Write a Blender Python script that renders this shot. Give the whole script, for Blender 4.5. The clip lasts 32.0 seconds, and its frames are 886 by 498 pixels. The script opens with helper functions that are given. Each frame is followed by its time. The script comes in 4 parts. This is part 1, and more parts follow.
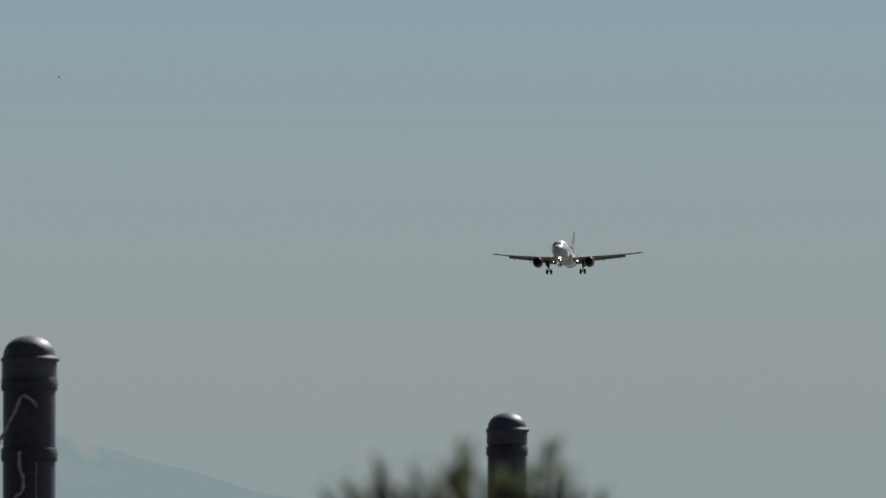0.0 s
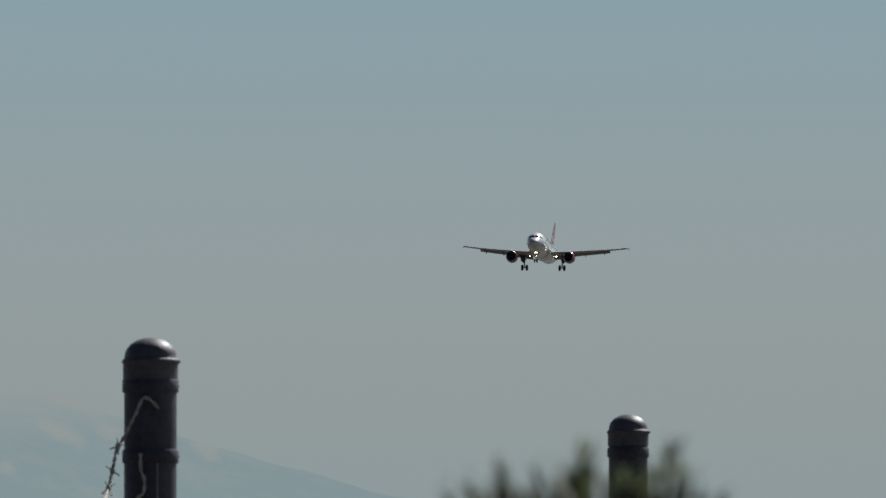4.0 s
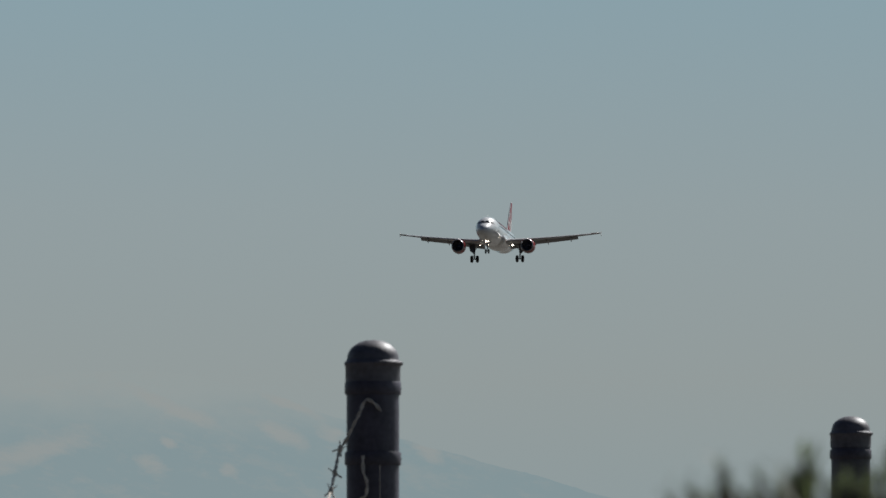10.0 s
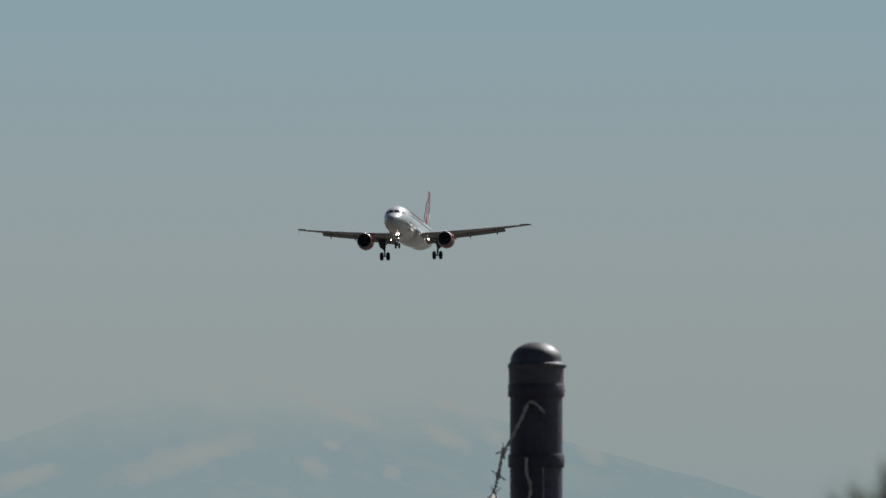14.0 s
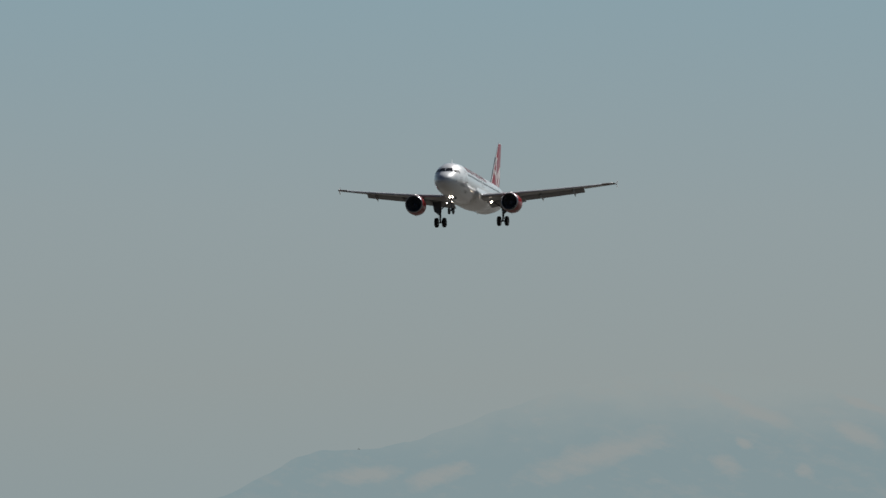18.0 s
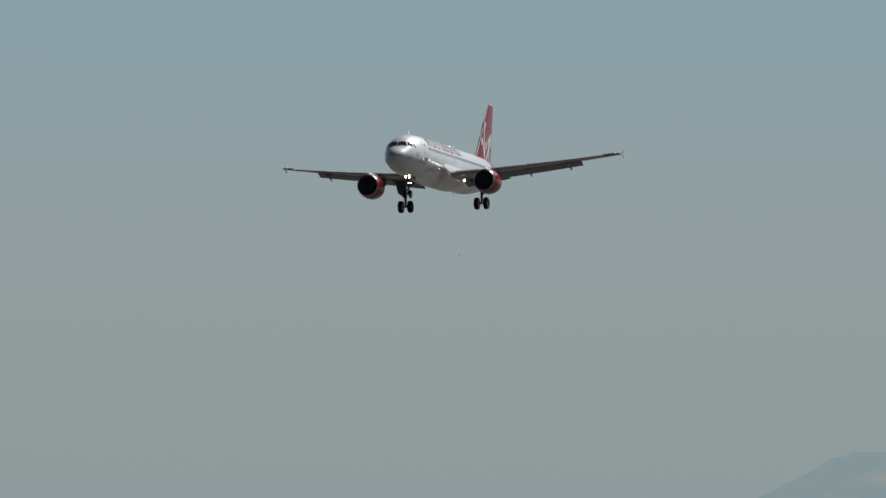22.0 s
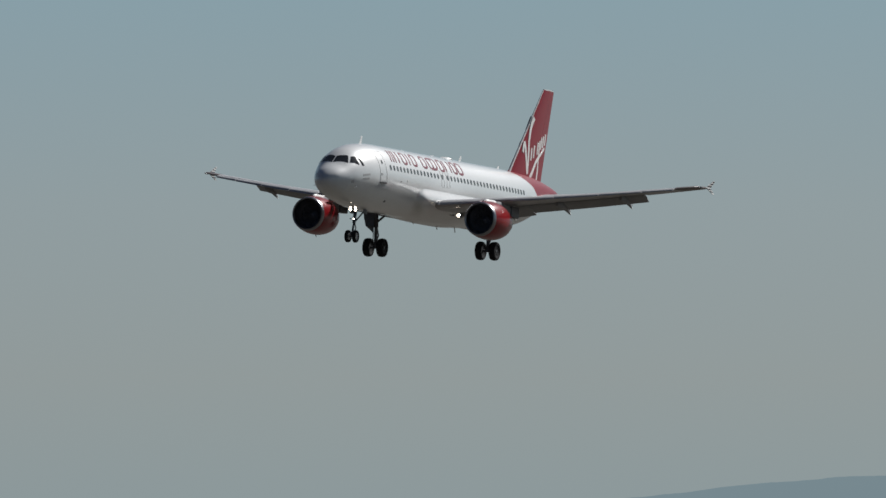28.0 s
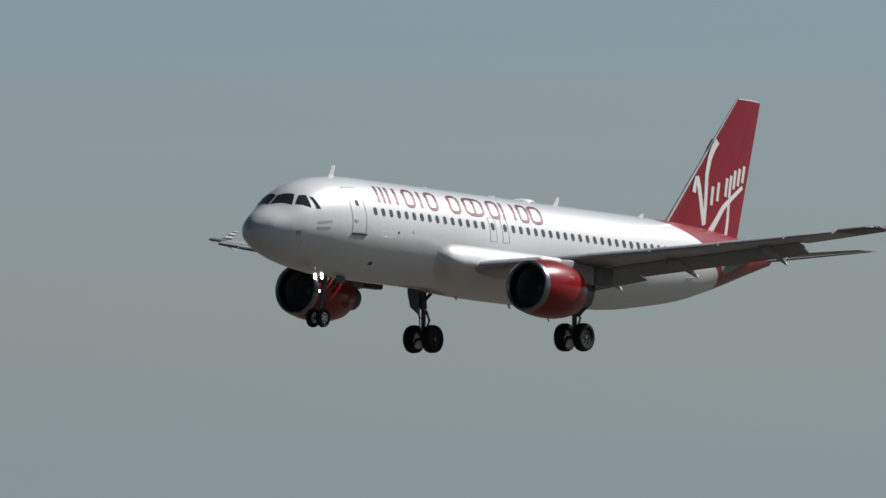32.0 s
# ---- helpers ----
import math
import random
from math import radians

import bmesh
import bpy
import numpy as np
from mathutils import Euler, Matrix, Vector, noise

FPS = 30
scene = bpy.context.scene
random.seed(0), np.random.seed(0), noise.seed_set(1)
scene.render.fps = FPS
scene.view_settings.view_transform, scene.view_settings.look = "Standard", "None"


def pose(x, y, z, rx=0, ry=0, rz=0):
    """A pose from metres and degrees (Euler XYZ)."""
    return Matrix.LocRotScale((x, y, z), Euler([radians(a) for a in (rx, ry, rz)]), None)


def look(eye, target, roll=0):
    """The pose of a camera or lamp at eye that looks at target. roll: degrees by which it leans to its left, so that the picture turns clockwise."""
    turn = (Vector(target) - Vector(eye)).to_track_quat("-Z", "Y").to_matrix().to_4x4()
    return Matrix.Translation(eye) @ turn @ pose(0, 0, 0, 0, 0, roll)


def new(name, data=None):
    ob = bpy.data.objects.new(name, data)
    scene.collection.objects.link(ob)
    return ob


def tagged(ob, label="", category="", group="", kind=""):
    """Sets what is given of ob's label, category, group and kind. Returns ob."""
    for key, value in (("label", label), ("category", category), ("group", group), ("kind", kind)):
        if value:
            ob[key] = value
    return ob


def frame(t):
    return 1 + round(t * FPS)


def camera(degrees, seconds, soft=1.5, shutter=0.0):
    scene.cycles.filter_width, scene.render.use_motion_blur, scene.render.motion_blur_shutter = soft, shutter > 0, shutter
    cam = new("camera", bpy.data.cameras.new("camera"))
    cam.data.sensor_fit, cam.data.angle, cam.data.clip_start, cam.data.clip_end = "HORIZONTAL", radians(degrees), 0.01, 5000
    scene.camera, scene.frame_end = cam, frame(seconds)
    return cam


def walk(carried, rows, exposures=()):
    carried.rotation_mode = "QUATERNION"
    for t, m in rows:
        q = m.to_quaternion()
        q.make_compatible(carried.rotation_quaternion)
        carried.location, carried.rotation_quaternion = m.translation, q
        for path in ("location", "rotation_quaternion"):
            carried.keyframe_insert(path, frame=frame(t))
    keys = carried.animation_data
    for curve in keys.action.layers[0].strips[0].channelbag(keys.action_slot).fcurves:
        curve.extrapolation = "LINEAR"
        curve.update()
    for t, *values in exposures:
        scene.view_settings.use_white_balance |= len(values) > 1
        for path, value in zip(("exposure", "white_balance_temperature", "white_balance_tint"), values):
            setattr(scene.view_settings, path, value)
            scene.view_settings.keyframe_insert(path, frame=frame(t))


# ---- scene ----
EYE = 1.65                      # lens height over the ground


def aim(turn, tilt):
    """The camera on its tripod: degrees to the left, degrees up."""
    return pose(0, 0, EYE, 90 + tilt, 0, turn)


def flight(x, y, z, heading, pitch, bank):
    """The jet: nose towards -y for heading 0, x forward, y to its left wing, z up."""
    return pose(x, y, EYE + z, bank, -pitch, -90 - heading)


cam = camera(4.2508, 32.0, soft=1.5)
cam.data.dof.use_dof = True
cam.data.dof.focus_distance = 130.0
cam.data.dof.aperture_fstop = 175.0
walk(cam, [
    (0, aim(-1.5086, 3.0844)), (0.5, aim(-1.4492, 3.0881)), (1, aim(-1.3884, 3.0879)),
    (1.5, aim(-1.3319, 3.0879)), (2, aim(-1.2758, 3.0878)), (2.5, aim(-1.2135, 3.0901)),
    (3, aim(-1.1347, 3.0898)), (3.5, aim(-1.0331, 3.0913)), (5.5, aim(-0.6170, 3.0941)),
    (6, aim(-0.5174, 3.0940)), (6.5, aim(-0.4219, 3.0962)), (7, aim(-0.3532, 3.0967)),
    (7.5, aim(-0.3014, 3.0954)), (8, aim(-0.2186, 3.1000)), (8.5, aim(-0.1176, 3.0979)),
    (9, aim(-0.0000, 3.1000)), (9.5, aim(0.0684, 3.1008)), (10, aim(0.1411, 3.1022)),
    (10.5, aim(0.2101, 3.1033)), (11, aim(0.2957, 3.1055)), (11.5, aim(0.3950, 3.1096)),
    (12, aim(0.4733, 3.1080)), (12.5, aim(0.5807, 3.1145)), (13, aim(0.7215, 3.1146)),
    (13.5, aim(0.8301, 3.1127)), (14, aim(0.9259, 3.1130)), (14.5, aim(1.0768, 3.1084)),
    (15, aim(1.3029, 3.1099)), (15.5, aim(1.5268, 3.1121)), (17.5, aim(2.5725, 3.1177)),
    (18, aim(2.9048, 3.1046)), (18.5, aim(3.1923, 3.1139)), (19, aim(3.4834, 3.1228)),
    (19.5, aim(3.7739, 3.1257)), (20, aim(4.0886, 3.1273)), (20.5, aim(4.4884, 3.1271)),
    (21, aim(4.8739, 3.1280)), (21.5, aim(5.1569, 3.1201)), (22, aim(5.4693, 3.1140)),
    (22.5, aim(5.8924, 3.1045)), (23, aim(6.4810, 3.0985)), (23.5, aim(7.0287, 3.0938)),
    (24, aim(7.4895, 3.0901)), (24.5, aim(8.1161, 3.0898)), (25, aim(8.7674, 3.0899)),
    (25.5, aim(9.4486, 3.0928)), (27.5, aim(12.8882, 3.0930)), (28, aim(13.6693, 3.0889)),
    (28.5, aim(14.8658, 3.0788)), (29, aim(16.2189, 3.0737)), (29.5, aim(17.8586, 3.0687)),
    (30, aim(19.1646, 3.0460)), (30.5, aim(20.3775, 3.0138)), (31, aim(22.4597, 2.9604)),
    (31.5, aim(24.7835, 2.8873)), (32, aim(27.2750, 2.8176)),
])

# ---- world, sun, exposure ----
SUN_TURN, SUN_HEIGHT = 36.0, 43.5       # degrees to the right of +y, degrees up
scene.view_settings.exposure = 0.0


def build_world():
    world = bpy.data.worlds.new("hazy_sky")
    world.use_nodes = True
    scene.world = world
    nt = world.node_tree
    nt.nodes.clear()
    out = nt.nodes.new("ShaderNodeOutputWorld")
    bg = nt.nodes.new("ShaderNodeBackground")
    sky = nt.nodes.new("ShaderNodeTexSky")
    sky.sky_type = "NISHITA"
    sky.sun_disc = False
    sky.sun_elevation = radians(SUN_HEIGHT)
    sky.sun_rotation = radians(SUN_TURN)
    sky.air_density, sky.dust_density, sky.ozone_density = 1.0, 2.0, 1.5
    # grey haze that thickens towards the horizon
    sep = nt.nodes.new("ShaderNodeSeparateXYZ")
    ramp = nt.nodes.new("ShaderNodeValToRGB")
    mix = nt.nodes.new("ShaderNodeMixRGB")
    tex = nt.nodes.new("ShaderNodeTexCoord")
    wide = nt.nodes.new("ShaderNodeMapRange")
    nt.links.new(tex.outputs["Generated"], sep.inputs[0])
    nt.links.new(sep.outputs["Z"], wide.inputs["Value"])
    wide.inputs["From Min"].default_value, wide.inputs["From Max"].default_value = 0.0, 0.12
    cr = ramp.color_ramp
    cr.elements[0].position, cr.elements[0].color = 0.25, (4.80, 5.84, 5.98, 1)
    cr.elements[1].position, cr.elements[1].color = 0.64, (4.50, 6.40, 7.18, 1)
    e = cr.elements.new(0.36)
    e.color = (5.24, 5.98, 5.92, 1)
    e = cr.elements.new(0.48)
    e.color = (5.18, 6.24, 6.44, 1)
    nt.links.new(wide.outputs[0], ramp.inputs[0])
    fade = nt.nodes.new("ShaderNodeMapRange")
    fade.inputs["From Min"].default_value, fade.inputs["From Max"].default_value = 0.08, 0.45
    fade.inputs["To Min"].default_value, fade.inputs["To Max"].default_value = 0.0, 1.0
    nt.links.new(sep.outputs["Z"], fade.inputs["Value"])
    nt.links.new(fade.outputs[0], mix.inputs[0])
    nt.links.new(ramp.outputs[0], mix.inputs[1])
    deep = nt.nodes.new("ShaderNodeVectorMath")
    deep.operation = "SCALE"
    deep.inputs["Scale"].default_value = 0.6
    nt.links.new(sky.outputs[0], deep.inputs[0])
    nt.links.new(deep.outputs[0], mix.inputs[2])
    # haze scatters forward: brighter towards the sun's side, dimmer behind the viewer
    way = nt.nodes.new("ShaderNodeVectorMath")
    way.operation = "DOT_PRODUCT"
    way.inputs[1].default_value = (math.sin(radians(SUN_TURN)), math.cos(radians(SUN_TURN)), 0.0)
    nt.links.new(tex.outputs["Generated"], way.inputs[0])
    side = nt.nodes.new("ShaderNodeMapRange")
    side.interpolation_type = "SMOOTHSTEP"
    side.inputs["From Min"].default_value, side.inputs["From Max"].default_value = -1.0, 0.8
    side.inputs["To Min"].default_value, side.inputs["To Max"].default_value = 0.0, 1.0
    nt.links.new(way.outputs["Value"], side.inputs["Value"])
    tint = nt.nodes.new("ShaderNodeMixRGB")
    tint.inputs[1].default_value, tint.inputs[2].default_value = (0.15, 0.215, 0.36, 1), (1.103, 1.102, 1.115, 1)
    nt.links.new(side.outputs[0], tint.inputs[0])
    dim = nt.nodes.new("ShaderNodeVectorMath")
    dim.operation = "MULTIPLY"
    nt.links.new(mix.outputs[0], dim.inputs[0])
    nt.links.new(tint.outputs[0], dim.inputs[1])
    nt.links.new(dim.outputs[0], bg.inputs[0])
    bg.inputs[1].default_value = 0.05
    nt.links.new(bg.outputs[0], out.inputs[0])


build_world()
sun = new("sun", bpy.data.lights.new("sun", "SUN"))
sun.data.energy, sun.data.angle, sun.data.color = 5.0, radians(0.55), (1.0, 0.995, 0.98)
sun_way = Vector((math.sin(radians(SUN_TURN)) * math.cos(radians(SUN_HEIGHT)), math.cos(radians(SUN_TURN)) * math.cos(radians(SUN_HEIGHT)), math.sin(radians(SUN_HEIGHT))))
sun.matrix_basis = look(sun_way * 300, (0, 0, 0))

# ---- materials ----


def surface(name, colour, rough=0.5, metal=0.0, grain=8.0, stain=0.8, vary=0.12, bump=0.0, coat=0.0, colour2=None, spec=0.5, coat_rough=0.03, coat_ior=1.5):
    """Principled surface whose colour and gloss wander at two scales (features per metre)."""
    m = bpy.data.materials.new(name)
    m.use_nodes = True
    nt = m.node_tree
    b = nt.nodes["Principled BSDF"]
    tex = nt.nodes.new("ShaderNodeTexCoord")
    n1, n2 = nt.nodes.new("ShaderNodeTexNoise"), nt.nodes.new("ShaderNodeTexNoise")
    for n, s in ((n1, grain), (n2, stain)):
        n.inputs["Scale"].default_value = s
        n.inputs["Detail"].default_value = 5
        nt.links.new(tex.outputs["Object"], n.inputs["Vector"])
    add = nt.nodes.new("ShaderNodeMath")
    add.operation = "ADD"
    nt.links.new(n1.outputs[0], add.inputs[0])
    nt.links.new(n2.outputs[0], add.inputs[1])
    ramp = nt.nodes.new("ShaderNodeMapRange")
    ramp.inputs["From Min"].default_value, ramp.inputs["From Max"].default_value = 0.7, 1.3
    nt.links.new(add.outputs[0], ramp.inputs["Value"])
    mix = nt.nodes.new("ShaderNodeMixRGB")
    c2 = colour2 or [c * (1 - 2 * vary) for c in colour]
    mix.inputs[1].default_value, mix.inputs[2].default_value = (*colour, 1), (*c2, 1)
    nt.links.new(ramp.outputs[0], mix.inputs[0])
    nt.links.new(mix.outputs[0], b.inputs["Base Color"])
    r = nt.nodes.new("ShaderNodeMapRange")
    r.inputs["To Min"].default_value, r.inputs["To Max"].default_value = rough * 0.85, min(1, rough * 1.2)
    nt.links.new(n2.outputs[0], r.inputs["Value"])
    nt.links.new(r.outputs[0], b.inputs["Roughness"])
    b.inputs["Metallic"].default_value = metal
    b.inputs["Coat Weight"].default_value = coat
    b.inputs["Coat Roughness"].default_value = coat_rough
    b.inputs["Coat IOR"].default_value = coat_ior
    b.inputs["Specular IOR Level"].default_value = spec
    if bump:
        bp = nt.nodes.new("ShaderNodeBump")
        bp.inputs["Strength"].default_value = bump
        bp.inputs["Distance"].default_value = 0.02
        nt.links.new(n1.outputs[0], bp.inputs["Height"])
        nt.links.new(bp.outputs[0], b.inputs["Normal"])
    return m


def glowing(name, colour, strength):
    m = bpy.data.materials.new(name)
    m.use_nodes = True
    b = m.node_tree.nodes["Principled BSDF"]
    b.inputs["Base Color"].default_value = (*colour, 1)
    b.inputs["Emission Color"].default_value = (*colour, 1)
    b.inputs["Emission Strength"].default_value = strength
    return m


WHITE = surface("white_paint", (0.755, 0.765, 0.765), 0.36, 0, 6, 0.35, 0.04, coat=1.0, coat_rough=0.09, coat_ior=1.7, spec=1.0)
RADOME = surface("radome_paint", (0.72, 0.73, 0.735), 0.42, 0, 6, 0.35, 0.04, coat=0.8, coat_rough=0.14, coat_ior=1.6, spec=0.6)
BELLY = surface("white_paint_grimy", (0.75, 0.755, 0.75), 0.36, 0, 3, 0.5, 0.06, coat=1.0, coat_rough=0.10, coat_ior=1.7, spec=0.9)
RED = surface("red_paint", (0.255, 0.007, 0.018), 0.35, 0, 5, 0.6, 0.05, coat=0.4, coat_rough=0.07, spec=0.22)
COWL_RED = surface("cowl_red_paint", (0.27, 0.004, 0.008), 0.30, 0, 5, 0.6, 0.15, coat=0.4, coat_rough=0.07, spec=0.2)
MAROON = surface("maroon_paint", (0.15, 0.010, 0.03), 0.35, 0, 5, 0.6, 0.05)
# white of markings, also painted on for sunlit fairing tails, links and glints
MARK_WHITE = surface("mark_and_sunlit_white", (0.78, 0.77, 0.75), 0.35, 0, 5, 0.6, 0.04)
WING = surface("wing_grey_paint", (0.44, 0.44, 0.45), 0.38, 0, 4, 0.5, 0.10)
# darker colour that paints the shade on the outer wing tip
TIP_SHADE = surface("wing_tip_painted_shade", (0.20, 0.17, 0.17), 0.45, 0, 5, 1.0, 0.15)
FLAP = surface("flap_grey_paint", (0.29, 0.29, 0.30), 0.45, 0, 4, 0.7, 0.10)
FAIRING = surface("fairing_grey_paint", (0.28, 0.28, 0.29), 0.45, 0, 4, 0.7, 0.12)
BARE = surface("bare_aluminium", (0.30, 0.30, 0.32), 0.30, 1.0, 9, 1.0, 0.06)
LEG = surface("gear_leg_paint", (0.10, 0.10, 0.11), 0.45, 0.2, 9, 2.0, 0.15)
RUBBER = surface("tyre_rubber", (0.022, 0.022, 0.023), 0.85, 0, 20, 3, 0.2, bump=0.1, spec=0.2)
HUB_PALE = surface("nose_wheel_hub_paint", (0.74, 0.74, 0.73), 0.45, 0.0, 12, 3, 0.15)
HUB = surface("wheel_hub_paint", (0.035, 0.035, 0.036), 0.7, 0.0, 12, 3, 0.15, spec=0.15)
DARK = surface("duct_dark_lining", (0.20, 0.205, 0.24), 0.6, 0.0, 8, 2, 0.2)
BLADE = surface("fan_blade_metal", (0.20, 0.205, 0.235), 0.6, 0.1, 8, 2, 0.2)
EXHAUST = surface("heat_stained_nozzle", (0.15, 0.145, 0.14), 0.5, 0.5, 8, 2, 0.25)
GLASS = surface("cockpit_glass", (0.025, 0.028, 0.033), 0.10, 0, 5, 1, 0.1, spec=0.6)
PANE = surface("cabin_window_glass", (0.10, 0.115, 0.12), 0.15, 0, 5, 1, 0.1)
SEAM = surface("door_seam_rubber", (0.52, 0.52, 0.52), 0.6, 0, 5, 1, 0.1)
ANTENNA = surface("antenna_white_paint", (0.7, 0.7, 0.69), 0.4, 0, 9, 1, 0.08)
STENCIL = surface("grey_stencil_paint", (0.50, 0.49, 0.49), 0.5, 0, 9, 1, 0.1)
LAMP = glowing("landing_lamp", (1.0, 0.86, 0.70), 12.0)
STEEL = surface("dark_painted_steel", (0.100, 0.092, 0.122), 0.50, 0.0, 160, 25, 0.25, bump=0.04, spec=0.5)
CAP = surface("weathered_cap_paint", (0.16, 0.154, 0.172), 0.49, 0.0, 160, 25, 0.25, bump=0.05, spec=0.5)
WIRE = surface("weathered_wire", (0.78, 0.73, 0.65), 0.45, 0.1, 700, 120, 0.35, colour2=(0.36, 0.31, 0.26))
LEAF = surface("olive_leaf", (0.115, 0.14, 0.065), 0.55, 0, 300, 20, 0.2, colour2=(0.095, 0.095, 0.06))
TWIG = surface("brown_twig", (0.10, 0.075, 0.05), 0.8, 0, 200, 20, 0.2)
FEATHER = surface("dark_feather", (0.03, 0.03, 0.03), 0.7, 0, 30, 5, 0.2)


def let_light_through(m, colour):
    """Thin leaves glow a little against the light."""
    nt = m.node_tree
    out = nt.nodes["Material Output"]
    tr, mix = nt.nodes.new("ShaderNodeBsdfTranslucent"), nt.nodes.new("ShaderNodeMixShader")
    tr.inputs[0].default_value = (*colour, 1)
    mix.inputs[0].default_value = 0.45
    nt.links.new(nt.nodes["Principled BSDF"].outputs[0], mix.inputs[1])
    nt.links.new(tr.outputs[0], mix.inputs[2])
    nt.links.new(mix.outputs[0], out.inputs[0])


let_light_through(LEAF, (0.135, 0.17, 0.075))


def ground_material():
    m = surface("dry_grass_and_dust", (0.062, 0.055, 0.044), 0.95, 0, 1.5, 0.02, 0.1, colour2=(0.042, 0.037, 0.029))
    return m


def painted_haze(name, low, high, patch, z0, z1, amount, slopes=()):
    """Far slopes as a glowing backdrop: haze is painted into the emission colour, more so higher up.
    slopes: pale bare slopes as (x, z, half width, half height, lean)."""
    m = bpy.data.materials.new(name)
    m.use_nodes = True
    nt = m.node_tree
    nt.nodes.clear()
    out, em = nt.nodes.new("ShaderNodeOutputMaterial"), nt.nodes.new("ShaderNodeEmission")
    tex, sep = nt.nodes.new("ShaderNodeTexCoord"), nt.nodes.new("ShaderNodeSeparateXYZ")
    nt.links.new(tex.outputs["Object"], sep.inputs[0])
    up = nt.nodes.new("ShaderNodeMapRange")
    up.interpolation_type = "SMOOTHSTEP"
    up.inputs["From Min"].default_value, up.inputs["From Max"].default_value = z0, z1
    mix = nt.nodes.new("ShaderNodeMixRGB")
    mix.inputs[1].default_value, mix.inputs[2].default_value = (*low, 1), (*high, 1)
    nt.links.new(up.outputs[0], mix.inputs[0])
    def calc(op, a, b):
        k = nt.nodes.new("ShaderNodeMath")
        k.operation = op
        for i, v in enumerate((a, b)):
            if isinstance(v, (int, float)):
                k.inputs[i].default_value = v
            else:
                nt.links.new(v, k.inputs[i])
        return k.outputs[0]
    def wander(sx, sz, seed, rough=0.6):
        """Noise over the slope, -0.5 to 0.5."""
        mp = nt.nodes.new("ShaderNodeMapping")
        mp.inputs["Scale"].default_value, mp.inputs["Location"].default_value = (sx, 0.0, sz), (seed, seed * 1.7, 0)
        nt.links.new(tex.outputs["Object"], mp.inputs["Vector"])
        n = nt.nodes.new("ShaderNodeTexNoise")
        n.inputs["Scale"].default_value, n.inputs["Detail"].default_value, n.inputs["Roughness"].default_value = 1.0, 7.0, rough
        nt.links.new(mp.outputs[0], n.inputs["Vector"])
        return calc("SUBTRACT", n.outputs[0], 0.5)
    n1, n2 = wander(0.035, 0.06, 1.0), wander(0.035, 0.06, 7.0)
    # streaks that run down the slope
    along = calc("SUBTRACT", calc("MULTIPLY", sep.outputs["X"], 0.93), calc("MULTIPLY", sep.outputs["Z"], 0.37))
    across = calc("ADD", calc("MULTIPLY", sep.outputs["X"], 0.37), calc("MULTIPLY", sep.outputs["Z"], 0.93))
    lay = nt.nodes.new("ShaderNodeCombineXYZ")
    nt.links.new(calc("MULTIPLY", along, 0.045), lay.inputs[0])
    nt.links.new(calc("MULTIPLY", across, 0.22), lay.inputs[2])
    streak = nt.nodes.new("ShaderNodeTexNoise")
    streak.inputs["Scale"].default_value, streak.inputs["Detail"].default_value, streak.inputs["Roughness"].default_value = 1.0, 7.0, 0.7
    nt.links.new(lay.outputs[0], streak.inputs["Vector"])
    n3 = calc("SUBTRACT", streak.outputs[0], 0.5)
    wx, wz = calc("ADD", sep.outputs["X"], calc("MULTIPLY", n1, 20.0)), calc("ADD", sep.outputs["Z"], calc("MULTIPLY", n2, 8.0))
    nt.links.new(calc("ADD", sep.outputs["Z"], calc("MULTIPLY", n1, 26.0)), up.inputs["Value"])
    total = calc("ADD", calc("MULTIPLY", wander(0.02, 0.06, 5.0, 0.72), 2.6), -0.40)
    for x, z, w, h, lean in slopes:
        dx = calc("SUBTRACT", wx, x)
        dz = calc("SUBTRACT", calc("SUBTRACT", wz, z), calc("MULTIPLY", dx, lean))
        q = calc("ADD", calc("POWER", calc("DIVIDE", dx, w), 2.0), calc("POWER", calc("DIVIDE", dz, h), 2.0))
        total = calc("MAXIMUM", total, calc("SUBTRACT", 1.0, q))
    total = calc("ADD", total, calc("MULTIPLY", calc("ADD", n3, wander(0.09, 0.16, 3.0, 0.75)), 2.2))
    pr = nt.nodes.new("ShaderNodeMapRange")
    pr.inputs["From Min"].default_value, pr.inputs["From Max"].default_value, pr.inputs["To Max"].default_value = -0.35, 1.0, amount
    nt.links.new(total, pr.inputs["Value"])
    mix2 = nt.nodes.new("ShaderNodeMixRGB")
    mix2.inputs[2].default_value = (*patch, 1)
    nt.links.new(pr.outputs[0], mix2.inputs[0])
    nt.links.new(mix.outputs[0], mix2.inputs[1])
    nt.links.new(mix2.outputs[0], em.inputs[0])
    nt.links.new(em.outputs[0], out.inputs[0])
    return m


# ---- mesh helpers ----


def mesh_of(name, verts, faces, material, smooth=True, sharp=40):
    me = bpy.data.meshes.new(name)
    me.from_pydata([tuple(v) for v in verts], [], faces)
    bm = bmesh.new()
    bm.from_mesh(me)
    bmesh.ops.remove_doubles(bm, verts=bm.verts, dist=1e-5)
    bmesh.ops.recalc_face_normals(bm, faces=bm.faces)
    for f in bm.faces:
        f.smooth = smooth
    for e in bm.edges:
        if len(e.link_faces) == 2 and e.calc_face_angle(0) > radians(sharp):
            e.smooth = False
    bm.to_mesh(me)
    bm.free()
    me.materials.append(material)
    return me


